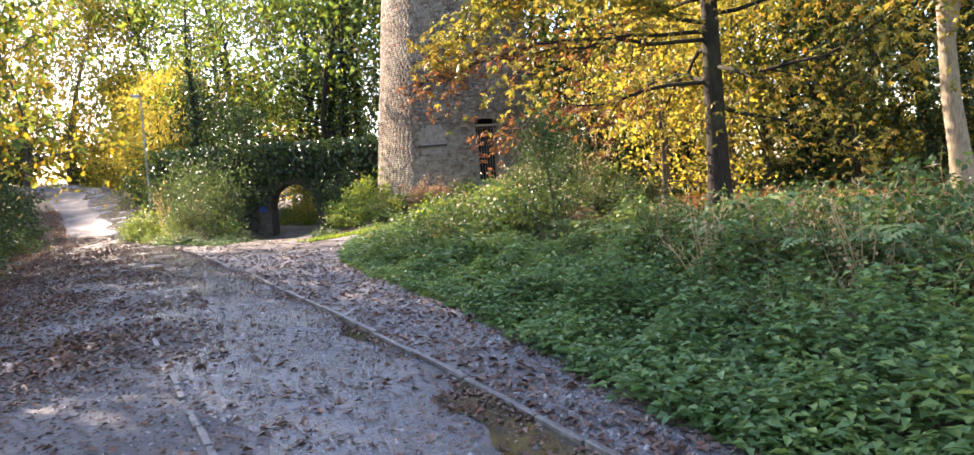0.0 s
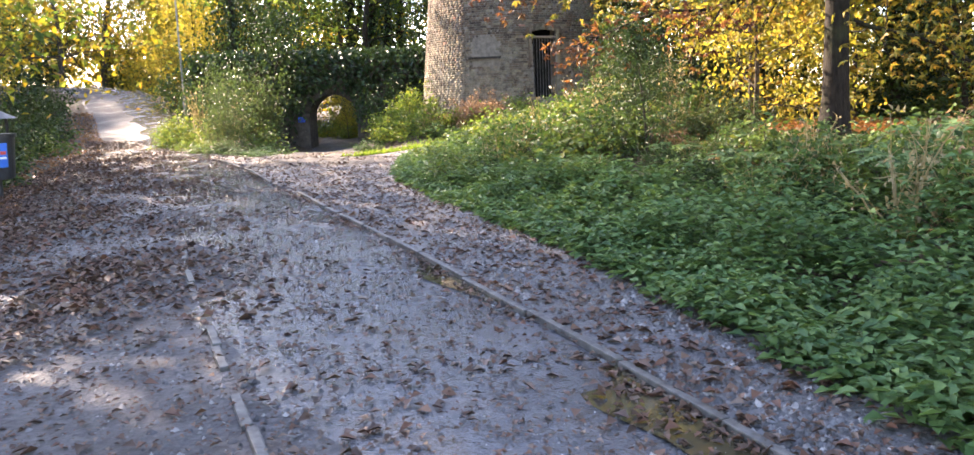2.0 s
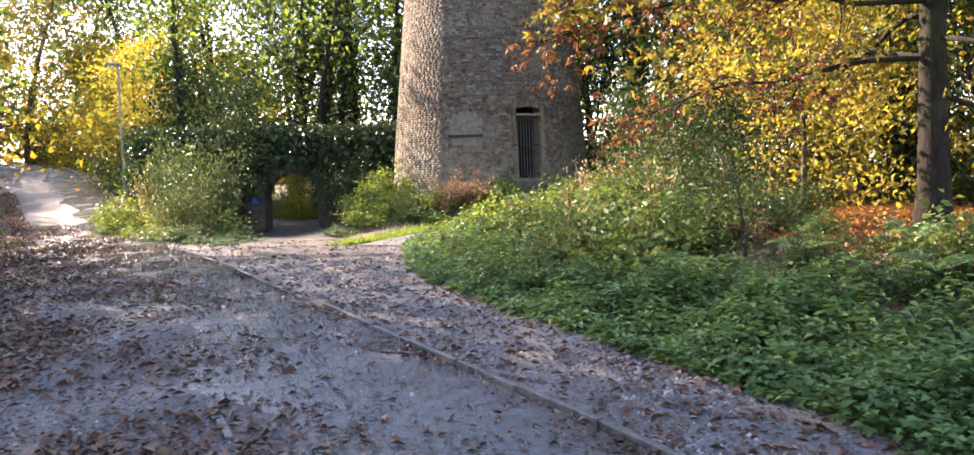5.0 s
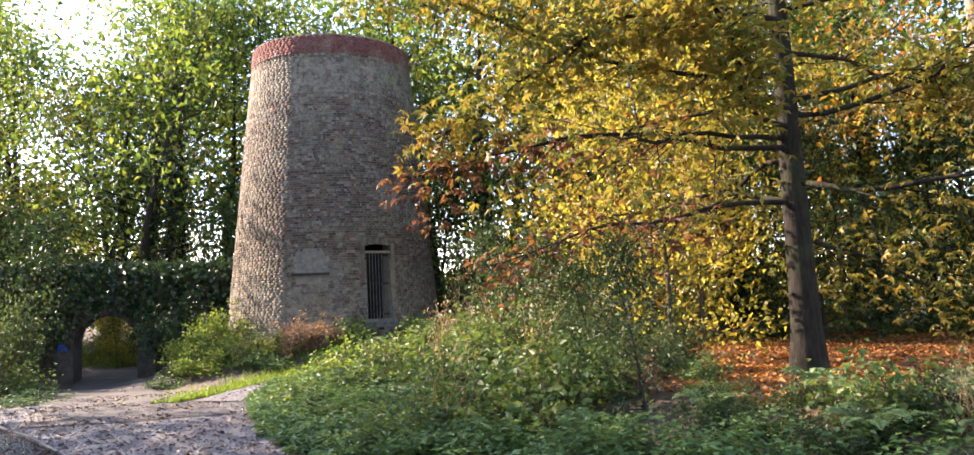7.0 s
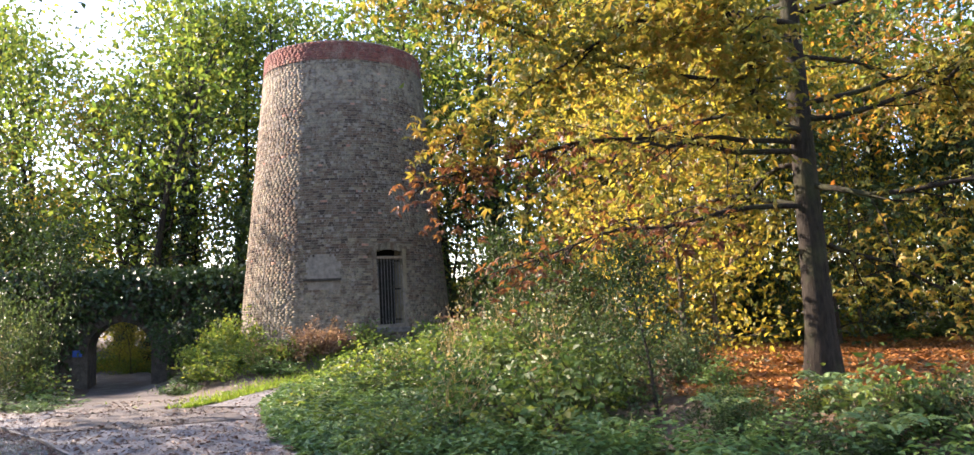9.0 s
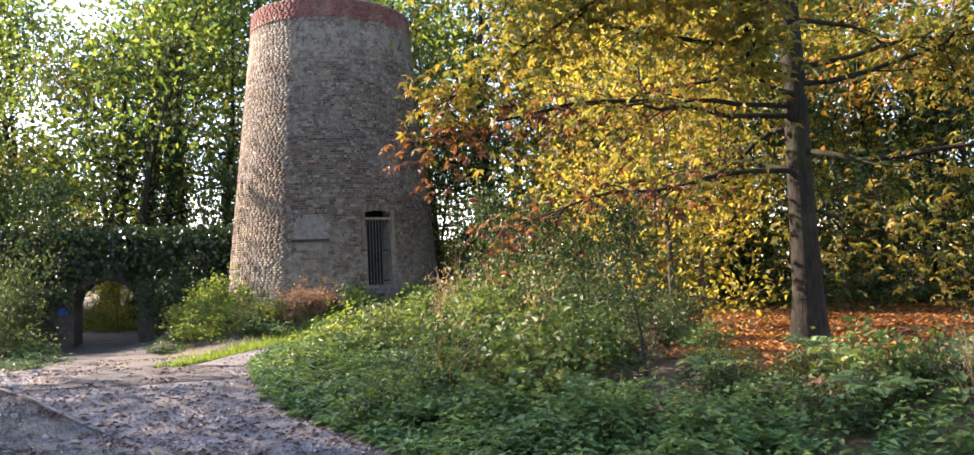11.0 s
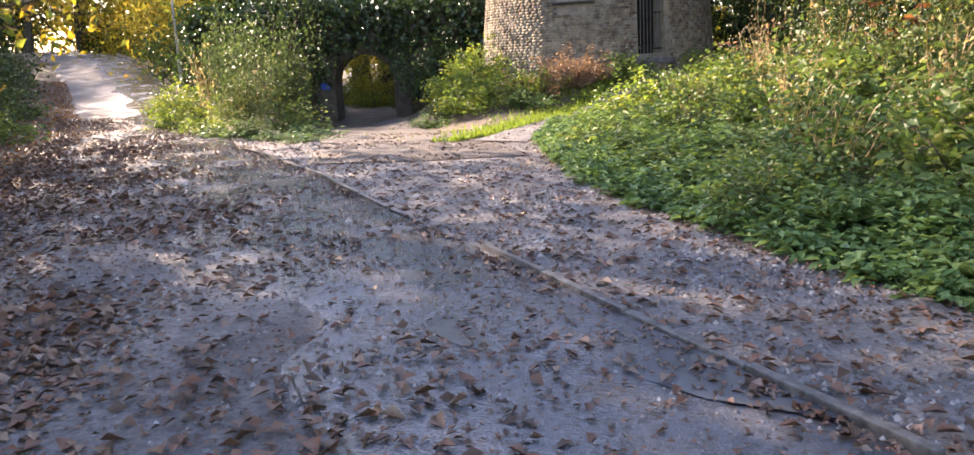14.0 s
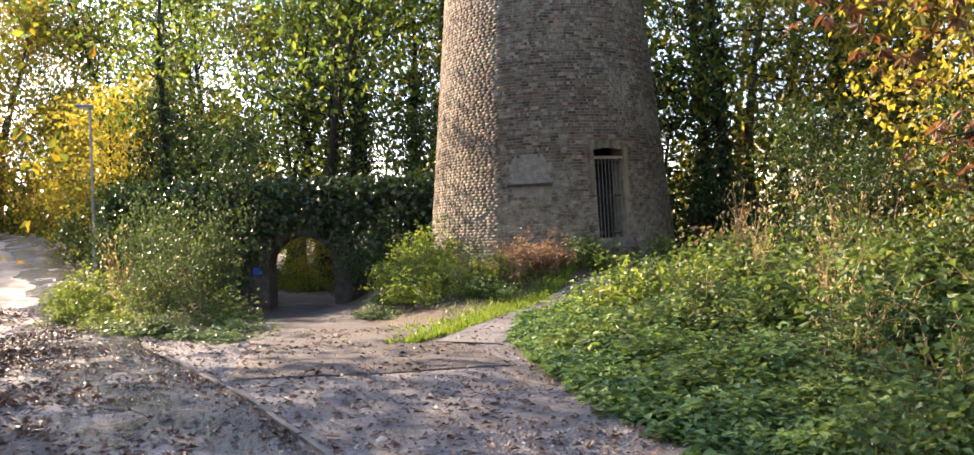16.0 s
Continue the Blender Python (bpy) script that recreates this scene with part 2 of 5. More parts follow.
m_brick = brick_material("old_brick", (0.052, 0.04, 0.031), (0.085, 0.063, 0.046), (0.125, 0.083, 0.055), (0.155, 0.12, 0.08), (0.08, 0.07, 0.052), (0.23, 0.19, 0.12), lichen=0.58)
m_brick_red = brick_material("red_brick", (0.13, 0.055, 0.045), (0.2, 0.075, 0.06), (0.17, 0.085, 0.07), lichen=0.55)
m_brick_patch = brick_material("repair_brick", (0.28, 0.13, 0.09), (0.36, 0.19, 0.13), (0.3, 0.2, 0.15), lichen=0.5)
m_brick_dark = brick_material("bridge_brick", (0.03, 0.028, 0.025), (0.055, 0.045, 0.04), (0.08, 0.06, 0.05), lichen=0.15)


def plain(name, dark, light, scale, rough, metal=0.0, bump=0.3):
    n = Nodes(name)
    f = n.noise(n.local(), scale, 5.0, 0.65)
    n.bump(f, bump, 0.004)
    return n.set(n.ramp(f, (0.3, dark), (0.7, light)), rough, metal)


m_mortar = plain("lime_mortar", (0.11, 0.095, 0.075), (0.24, 0.21, 0.17), 7.0, 0.95)
m_iron = plain("painted_iron", (0.012, 0.012, 0.013), (0.04, 0.035, 0.032), 12.0, 0.5, 0.6)
m_iron_pale = plain("worn_steel", (0.1, 0.1, 0.1), (0.24, 0.235, 0.23), 12.0, 0.45, 0.7)
# near-black colour stands in for the darkness inside the tower
m_inside_shade = plain("painted_inside_shade", (0.008, 0.007, 0.006), (0.02, 0.018, 0.016), 3.0, 0.95)
m_kerb = plain("damp_concrete", (0.05, 0.048, 0.045), (0.2, 0.195, 0.19), 9.0, 0.6)
# dark tones stand in for shade on the edging's side, pale ones are wear
m_edging = plain("damp_concrete_with_shade", (0.012, 0.011, 0.01), (0.14, 0.135, 0.125), 14.0, 0.5)
m_timber = plain("weathered_timber", (0.12, 0.09, 0.06), (0.34, 0.27, 0.19), 10.0, 0.85)
m_plastic = plain("black_plastic", (0.012, 0.013, 0.015), (0.03, 0.031, 0.034), 6.0, 0.42, bump=0.05)
m_sticker = plain("blue_sticker", (0.02, 0.12, 0.5), (0.03, 0.17, 0.62), 8.0, 0.4, bump=0.0)
m_white = plain("white_print", (0.7, 0.72, 0.75), (0.8, 0.8, 0.82), 8.0, 0.4, bump=0.0)
m_red = plain("red_print", (0.5, 0.05, 0.04), (0.6, 0.07, 0.05), 8.0, 0.4, bump=0.0)
m_galvanised = plain("galvanised_steel", (0.2, 0.21, 0.21), (0.36, 0.37, 0.37), 8.0, 0.5, 0.5)
m_lens = plain("lamp_lens", (0.55, 0.56, 0.56), (0.65, 0.66, 0.66), 4.0, 0.2, bump=0.0)
m_stone = plain("pale_stone", (0.2, 0.2, 0.2), (0.45, 0.44, 0.43), 9.0, 0.8)
m_paint_blue = plain("sprayed_blue", (0.02, 0.06, 0.35), (0.04, 0.12, 0.55), 9.0, 0.6, bump=0.0)

# ---- mesh helpers ----
rng = np.random.default_rng(7)


def mesh_of(name, verts, faces, mat, smooth=False):
    """A mesh from arrays of places and of corner numbers (all triangles or all quads)."""
    verts, faces = np.asarray(verts, np.float32).reshape(-1, 3), np.asarray(faces, np.int32)
    me = bpy.data.meshes.new(name)
    me.vertices.add(len(verts))
    me.vertices.foreach_set("co", verts.ravel())
    k = faces.shape[1]
    me.loops.add(faces.size)
    me.loops.foreach_set("vertex_index", faces.ravel())
    me.polygons.add(len(faces))
    me.polygons.foreach_set("loop_start", np.arange(len(faces), dtype=np.int32) * k)
    if smooth:
        me.polygons.foreach_set("use_smooth", np.ones(len(faces), bool))
    me.update(calc_edges=True)
    me.validate()
    me.materials.append(mat)
    return me


def child(name, me, parent, label=""):
    ob = new(name, me)
    ob.parent = parent
    return tagged(ob, label)


def part(name, bm, material, parent, label=""):
    me = bpy.data.meshes.new(name)
    bm.to_mesh(me)
    bm.free()
    me.materials.append(material)
    return child(name, me, parent, label)


def box_bm(sx, sy, sz, m=None, bevel=0.0):
    bm = bmesh.new()
    bmesh.ops.create_cube(bm, size=1.0, matrix=Matrix.Diagonal((sx, sy, sz, 1)))
    if bevel:
        bmesh.ops.bevel(bm, geom=bm.edges[:], offset=bevel, segments=2, affect="EDGES", profile=0.6)
    if m is not None:
        bmesh.ops.transform(bm, matrix=m, verts=bm.verts[:])
    return bm


def rod_bm(a, b, r1, r2=None, sides=10):
    a, b = Vector(a), Vector(b)
    bm = bmesh.new()
    bmesh.ops.create_cone(bm, cap_ends=True, segments=sides, radius1=r1, radius2=r1 if r2 is None else r2, depth=(b - a).length)
    turn = (b - a).to_track_quat("Z", "Y").to_matrix().to_4x4()
    bmesh.ops.transform(bm, matrix=Matrix.Translation((a + b) / 2) @ turn, verts=bm.verts[:])
    return bm


def unit(v):
    return v / np.maximum(np.linalg.norm(v, axis=-1, keepdims=True), 1e-6)


def leaf_arrays(places, along, facing, length, width, fold=0.25):
    """Kite-shaped leaves, folded on the midrib: four corners and two triangles each."""
    along = unit(along)
    side = unit(np.cross(facing, along))
    up = np.cross(along, side)
    length, width = np.reshape(length, (-1, 1)), np.reshape(width, (-1, 1))
    middle = places + along * length * 0.42
    lift = up * width * fold
    verts = np.stack([places, middle + side * width / 2 + lift, places + along * length - up * length * 0.12, middle - side * width / 2 + lift], 1)
    base = np.arange(len(places))[:, None] * 4
    faces = np.concatenate([base + np.array([0, 1, 2]), base + np.array([0, 2, 3])], 1).reshape(-1, 3)
    return verts.reshape(-1, 3), faces


def random_ways(n, up=0.0):
    v = rng.normal(size=(n, 3))
    v[:, 2] += up
    return unit(v)


def loose_leaves(places, size, hang=-0.3, facing_up=0.6, slim=0.55):
    n = len(places)
    along = random_ways(n, hang)
    facing = random_ways(n, facing_up)
    s = size * rng.uniform(0.6, 1.35, n)
    return leaf_arrays(places, along, facing, s, s * slim)


def fan_leaves(places, size, leaflets=5):
    """Hand-shaped leaves: leaflets spread from one stalk, hanging a little."""
    n = len(places)
    lead = unit(random_ways(n) * np.array([1, 1, 0.35]))
    up = random_ways(n, 1.6)
    side = unit(np.cross(up, lead))
    verts, faces, base = [], [], 0
    for a in np.linspace(-1.9, 1.9, leaflets):
        along = lead * math.cos(a) + side * math.sin(a) + np.array([0, 0, -0.45])
        s = size * rng.uniform(0.75, 1.2, n) * (1 - 0.16 * abs(a))
        v, f = leaf_arrays(places, along, up, s, s * 0.4)
        verts.append(v), faces.append(f + base)
        base += len(v)
    return np.concatenate(verts), np.concatenate(faces)


def tubes(paths, sides=6):
    """Tapered tubes along polylines, each a list of (place, radius)."""
    verts, faces, base = [], [], 0
    ring = np.linspace(0, 2 * math.pi, sides, endpoint=False)
    for path in paths:
        pts, rad = np.array([p for p, _ in path], float), np.array([r for _, r in path])
        way = unit(np.gradient(pts, axis=0))
        ref = np.where(np.abs(way[:, 2:3]) > 0.9, np.array([[1.0, 0, 0]]), np.array([[0, 0, 1.0]]))
        u = unit(np.cross(way, ref))
        w = np.cross(way, u)
        v = pts[:, None] + rad[:, None, None] * (u[:, None] * np.cos(ring)[None, :, None] + w[:, None] * np.sin(ring)[None, :, None])
        verts.append(v.reshape(-1, 3))
        k = np.arange(len(pts) - 1)[:, None] * sides
        j = np.arange(sides)[None]
        jn = (j + 1) % sides
        faces.append((np.stack([k + j, k + jn, k + sides + jn, k + sides + j], -1) + base).reshape(-1, 4))
        base += len(v) * sides
    return np.concatenate(verts), np.concatenate(faces)


def limb(start, way, length, radius, steps=7, wobble=0.16, rise=0.0, tip=0.25):
    p, d = np.array(start, float), unit(np.array(way, float))
    path = [(p.copy(), radius)]
    for i in range(steps):
        d = unit(d + rng.normal(size=3) * wobble + np.array([0, 0, rise]))
        p = p + d * length / steps
        path.append((p.copy(), radius * (1 - (1 - tip) * (i + 1) / steps)))
    return path


def tree(name, label, height, radius, crown_from, reach, leaf_mat, bark, leaves=6000, leaf=0.16, limbs=14, fans=False,
         droop=0.0, lean=(0, 0), ivy=0.0, category="tree", spread=0.5, fork=False, way_bias=None, sway=0.045):
    """A tree: flared trunk, limbs with side branches and twigs, and leaves on the twigs."""
    root = tagged(new(name), label, category)
    trunk = limb((0, 0, -0.25), (lean[0], lean[1], 1), height * 0.93, radius, 12, sway, 0.02, 0.12)
    trunk = [(p, r * (1.0 + 0.45 * math.exp(-(p[2] + 0.25) / (0.2 + radius)))) for p, r in trunk]
    wood, thin, tips = [trunk], [], []
    heights = np.linspace(crown_from, 0.97, limbs)
    if fork:
        wood.append(limb(trunk[3][0], (0.35, 0.1, 1), height * 0.6, radius * 0.6, 9, 0.06, 0.02, 0.12))
    for i, h in enumerate(heights):
        k = min(int(h * 12), 11)
        p = trunk[k][0] + (trunk[k + 1][0] - trunk[k][0]) * (h * 12 - k)
        a = i * 2.4 + rng.uniform(-0.4, 0.4)
        shape = math.sin(math.pi * min(1, 0.25 + 0.8 * (h - crown_from) / (1 - crown_from + 1e-6))) * 0.75 + 0.25
        length = reach * shape * rng.uniform(0.75, 1.15)
        d = np.array([math.cos(a), math.sin(a), 0.25 + 0.9 * (h - crown_from) - droop])
        if way_bias is not None:
            d[:2] += np.array(way_bias) * rng.uniform(0, 1)
        main = limb(p, d, length, trunk[k][1] * 0.22 + 0.008, 8, 0.16, -0.03 * droop + 0.02)
        wood.append(main)
        for j in range(2, 9):
            for _ in range(2):
                q, r = main[j]
                dd = unit(main[j][0] - main[j - 1][0]) + rng.normal(size=3) * 0.75
                dd[2] -= droop * 0.5
                side = limb(q, dd, length * rng.uniform(0.18, 0.42), max(r * 0.45, 0.008), 3, 0.22, -0.04 * droop)
                thin.append(side)
                tips += [side[m][0] for m in (1, 2, 3, 3)]
    for k, one in enumerate(wood):
        v, f = tubes([one], 11 if k == 0 else 7)
        child("limb" if k else "trunk", mesh_of("limb" if k else "trunk", v, f, bark, True), root)
    v, f = tubes(thin, 3)
    tagged(child("twigwork", mesh_of("twigwork", v, f, bark, True), root), kind="stuff")
    tips = np.array(tips)
    at = tips[rng.integers(0, len(tips), leaves)] + rng.normal(size=(leaves, 3)) * spread * np.array([1, 1, 0.7])
    v, f = fan_leaves(at, leaf) if fans else loose_leaves(at, leaf)
    child("crown", mesh_of("crown", v, f, leaf_mat), root)
    if ivy:
        n = 2600
        t = rng.uniform(0, ivy, n) * 11.99
        k = t.astype(int)
        pts, rad = np.array([p for p, _ in trunk]), np.array([r for _, r in trunk])
        at = pts[k] + (pts[k + 1] - pts[k]) * (t - k)[:, None]
        a = rng.uniform(0, 2 * math.pi, n)
        out = np.stack([np.cos(a), np.sin(a), np.zeros(n)], 1)
        at = at + out * (rad[k] + rng.exponential(0.13, n))[:, None]
        v, f = leaf_arrays(at, out * 0.4 + random_ways(n, -0.5), out + random_ways(n) * 0.4, rng.uniform(0.09, 0.2, n), rng.uniform(0.08, 0.17, n))
        child("ivy", mesh_of("ivy", v, f, m_ivy), root, "dark green ivy climbing the trunk")
    return root


def bush(name, label, radius, height, leaves, leaf, mat, stems=14, fans=False, bark=None, category="bush", top_mat=None, ragged=0.3):
    """A bush of arching stems with leaves along them."""
    root = tagged(new(name), label, category)
    paths, at = [], []
    for i in range(stems):
        a, out = rng.uniform(0, 2 * math.pi), rng.uniform(0.1, 1.0)
        foot = np.array([math.cos(a), math.sin(a), 0]) * radius * 0.45 * out + np.array([0, 0, -0.1])
        h = height * rng.uniform(0.65, 1.2) * (1.1 - 0.45 * out)
        s = limb(foot, (math.cos(a) * out * 0.8 * radius / height, math.sin(a) * out * 0.8 * radius / height, 1), h * 1.15, 0.012 + 0.006 * height, 7, 0.13, -0.07 * out)
        paths.append(s)
        for q, r in s[2:]:
            for _ in range(2 if rng.random() < 0.45 else 1):
                w = limb(q, rng.normal(size=3) + np.array([0, 0, 0.3]), radius * rng.uniform(0.15, 0.5), 0.006, 2, 0.25)
                paths.append(w)
                at += [w[0][0], w[1][0], w[2][0], w[2][0]]
    v, f = tubes(paths, 3)
    tagged(child("stemwork", mesh_of("stemwork", v, f, bark or m_bark, True), root), kind="stuff")
    at = np.array(at)
    at = at[rng.integers(0, len(at), leaves)] + rng.normal(size=(leaves, 3)) * ragged * radius * 0.4
    at[:, 2] = np.maximum(at[:, 2], 0.03)
    v, f = fan_leaves(at, leaf) if fans else loose_leaves(at, leaf, -0.1, 1.0, 0.62)
    child("foliage", mesh_of("foliage", v, f, mat), root)
    return root


# ---- the lie of the land ----
def smooth(a, b, x):
    t = np.clip((np.asarray(x, float) - a) / (b - a), 0, 1)
    return t * t * (3 - 2 * t)


EDGE_Y = (-14, 0, 4.1, 5.6, 8.5, 13.3, 15, 17.5, 20, 22, 25, 33, 40, 46, 52, 58)


def road_right(y):
    return np.interp(y, EDGE_Y, (8.6, 2.3, 0.45, -0.22, -1.6, -4.0, -4.95, -6.15, -7.6, -8.7, -10.0, -13.8, -17.9, -21.3, -27.0, -35))


def road_left(y):
    return np.interp(y, EDGE_Y, (1.5, -3.4, -4.3, -4.8, -6.0, -8.5, -9.2, -10.3, -11.3, -12.2, -13.4, -17.8, -21.8, -25.6, -31.0, -40))


def verge(y):
    """The foot of the undergrowth on the side of the tower."""
    return np.interp(y, (-14, 0, 4, 6.4, 9.3, 12.2, 14, 15.8, 17.6, 20, 22.7, 24.3, 26.5, 29), (9.6, 3.3, 1.15, 0.4, -0.55, -1.7, -2.35, -2.9, -3.05, -3.25, -2.9, -2.35, -1.2, 0.2))


def arch_line(y):
    return np.interp(y, (18, 22, 28, 36, 46), (-5.4, -6.0, -7.2, -8.5, -10.4))


TOWER = (-0.85, 33.0)


def add_limb(root, start, way, length, bark, leaf_mat, leaves, leaf, radius=0.045, droop=0.05, fans=True, spread=0.16):
    """One more limb on a tree, with its own twigs and leaves."""
    main = limb(start, way, length, radius, 10, 0.13, -droop * 0.3, 0.2)
    v, f = tubes([main], 7)
    one = child("limb", mesh_of("limb", v, f, bark, True), root)
    thin, tips = [], []
    for j in range(3, 11):
        for _ in range(4):
            w = unit(main[j][0] - main[j - 1][0]) * 0.8 + rng.normal(size=3) * np.array([0.5, 0.7, 0.3]) + np.array([0, 0, -0.15])
            side = limb(main[j][0], w, rng.uniform(0.4, 1.3) * (1.15 - 0.05 * j), 0.014, 5, 0.15, -droop)
            thin.append(side)
            tips += [q for q, _ in side[1:]]
    v, f = tubes(thin, 4)
    tagged(child("twigwork", mesh_of("twigwork", v, f, bark, True), one), kind="stuff")
    tips = np.array(tips)
    at = tips[rng.integers(0, len(tips), leaves)] + rng.normal(size=(leaves, 3)) * spread
    v, f = fan_leaves(at, leaf) if fans else loose_leaves(at, leaf)
    child("leaves", mesh_of("leaves", v, f, leaf_mat), one)


def land(x, y):
    x, y = np.asarray(x, float), np.asarray(y, float)
    hill = np.interp(y, (-50, 22, 26, 33, 40, 46, 52, 70, 120), (0, 0, 0.03, 0.35, 1.1, 1.95, 2.6, 3.0, 3.0))
    side = 1 - smooth(0.2, 4.5, x - road_right(y))
    z = hill * side
    z = z + 0.42 * smooth(0.2, 4.0, x - verge(y)) * (1 - smooth(24, 30, y))
    z = z + 0.5 * smooth(0.0, 6.0, road_left(y) - x)
    d = np.hypot(x - TOWER[0], y - TOWER[1])
    z = z + 0.85 * (1 - smooth(3.0, 7.5, d))
    z = z - 0.62 * smooth(20, 34, y) * (1 - smooth(1.2, 3.2, np.abs(x - arch_line(y)))) * (1 - smooth(50, 70, y))
    z = z + 0.05 * np.sin(x * 0.9 + 1.3 * np.sin(y * 0.35)) * smooth(0.5, 3, np.maximum(x - verge(y), road_left(y) - x))
    return z


def spaced(edges):
    out = [np.arange(a, b, s) for a, b, s in edges]
    return np.concatenate(out + [[edges[-1][1]]])


def sheet(name, xs, ys, mat, kind="structure", label="", category="ground", drop=None):
    gx, gy = np.meshgrid(xs, ys)
    z = land(gx, gy)
    if drop is not None:
        z = z - drop(gx, gy)
    v = np.stack([gx, gy, z], -1).reshape(-1, 3)
    w = len(xs)
    i = (np.arange(len(ys) - 1)[:, None] * w + np.arange(w - 1)[None]).ravel()
    f = np.stack([i, i + 1, i + w + 1, i + w], 1)
    return tagged(new(name, mesh_of(name, v, f, mat, True)), label, category, kind=kind)


def strip(name, left, right, ys, across, mat, lift, label, category, dip=(0.06, 0.06)):
    """A paved strip whose edges dip into the ground."""
    rows = []
    u = np.linspace(0, 1, across)
    for y in ys:
        x = left(y) + (right(y) - left(y)) * u
        z = land(x, y) + lift - dip[0] * np.maximum(0, 1 - u * 12) - dip[1] * np.maximum(0, 1 - (1 - u) * 12)
        z = z + 0.012 * np.sin(x * 2.1 + y) * np.sin(y * 1.7 - x)
        rows.append(np.stack([x, np.full_like(x, y), z], 1))
    v = np.concatenate(rows)
    i = (np.arange(len(ys) - 1)[:, None] * across + np.arange(across - 1)[None]).ravel()
    f = np.stack([i, i + 1, i + across + 1, i + across], 1)
    return tagged(new(name, mesh_of(name, v, f, mat, True)), label, category, kind="structure")


ground = sheet("ground", spaced([(-400, -60, 20), (-60, -24, 2), (-24, 14, 0.35), (14, 60, 2), (60, 400, 20)]),
               spaced([(-200, -20, 15), (-20, -8, 1), (-8, 40, 0.35), (40, 80, 1.5), (80, 600, 25)]), m_soil,
               label="dark woodland soil strewn with leaf litter")
shoulder = strip("lane_shoulder", road_left, lambda y: road_right(y) - 1.5, spaced([(-14, 30, 0.3), (30, 58, 0.5)]), 18, m_shoulder, 0.026,
                 "trodden silt and leaf mush along the lane", "road", (0.06, 0.0))
road = strip("road", lambda y: road_right(y) - 2.0 + 0.22 * np.sin(y * 1.7) + 0.12 * np.sin(y * 4.3 + 1), road_right, spaced([(-14, 30, 0.3), (30, 58, 0.5)]), 14, m_asphalt, 0.034,
             "old wet asphalt lane with silt and fallen leaves", "road", (0.02, 0.022))
path = strip("gravel_path", lambda y: road_right(y) - 0.0, lambda y: np.where(y < 22, verge(y) + 0.25, verge(y)), spaced([(-14, 23.5, 0.3)]), 24, m_gravel, 0.03,
             "damp grey gravel verge beside the lane", "path", (0.0, 0.06))
arch_path = strip("track", lambda y: arch_line(y) - 1.35 + 0.2 * smooth(24, 34, y), lambda y: arch_line(y) + 1.5 - 0.4 * smooth(22, 34, y) + 0.8 * (1 - smooth(18, 24, y)), spaced([(18.5, 48, 0.4)]), 12, m_track, 0.045,
                  "earth and gravel track running under the bridge", "path")


def puddle(y0, y1, reach, level, label, mat):
    """A level film of water that fills the hollows of the lane beside the kerb."""
    ys = np.linspace(y0, y1, 40)
    taper = np.sqrt(np.clip(1 - ((ys - (y0 + y1) / 2) / ((y1 - y0) / 2)) ** 2, 0, 1)) * (0.8 + 0.2 * np.sin(ys * 5.1))
    right = road_right(ys) - 0.025
    rows = np.stack([np.stack([right - reach * taper * (1 - u), ys, np.full(40, level)], 1) for u in np.linspace(0, 1, 8)], 1)
    i = (np.arange(39)[:, None] * 8 + np.arange(7)[None]).ravel()
    f = np.stack([i, i + 1, i + 9, i + 8], 1)
    tagged(new("puddle", mesh_of("puddle", rows.reshape(-1, 3), f, mat, True)), label, "puddle")


puddle(10.4, 19.4, 1.75, 0.034, "shallow puddle reflecting the sky on wet asphalt", m_film)
puddle(3.5, 5.6, 0.5, 0.033, "brown shallow puddle against the concrete edging", m_water)
puddle(6.9, 8.3, 0.26, 0.032, "small brown puddle against the concrete edging", m_water)


def branch_path():
    rows = []
    for s in np.linspace(0, 1, 16):
        x, y = np.interp(s, (0, 0.4, 0.7, 1), (-3.9, -2.75, -1.5, 0.4)), np.interp(s, (0, 0.4, 0.7, 1), (20.5, 24.2, 26.2, 28.0))
        for u in np.linspace(-1, 1, 7):
            px, py = x + u * 0.62, y - u * 0.4
            rows.append((px, py, float(land(px, py)) + 0.05 - 0.07 * max(0, abs(u) - 0.7) / 0.3))
    i = (np.arange(15)[:, None] * 7 + np.arange(6)[None]).ravel()
    f = np.stack([i, i + 1, i + 8, i + 7], 1)
    return tagged(new("footpath", mesh_of("footpath", rows, f, m_gravel, True)), "narrow trodden footpath towards the tower", "path", kind="structure")


branch_path()


def on_land(x, y, sink=0.0):
    return float(land(x, y)) - sink


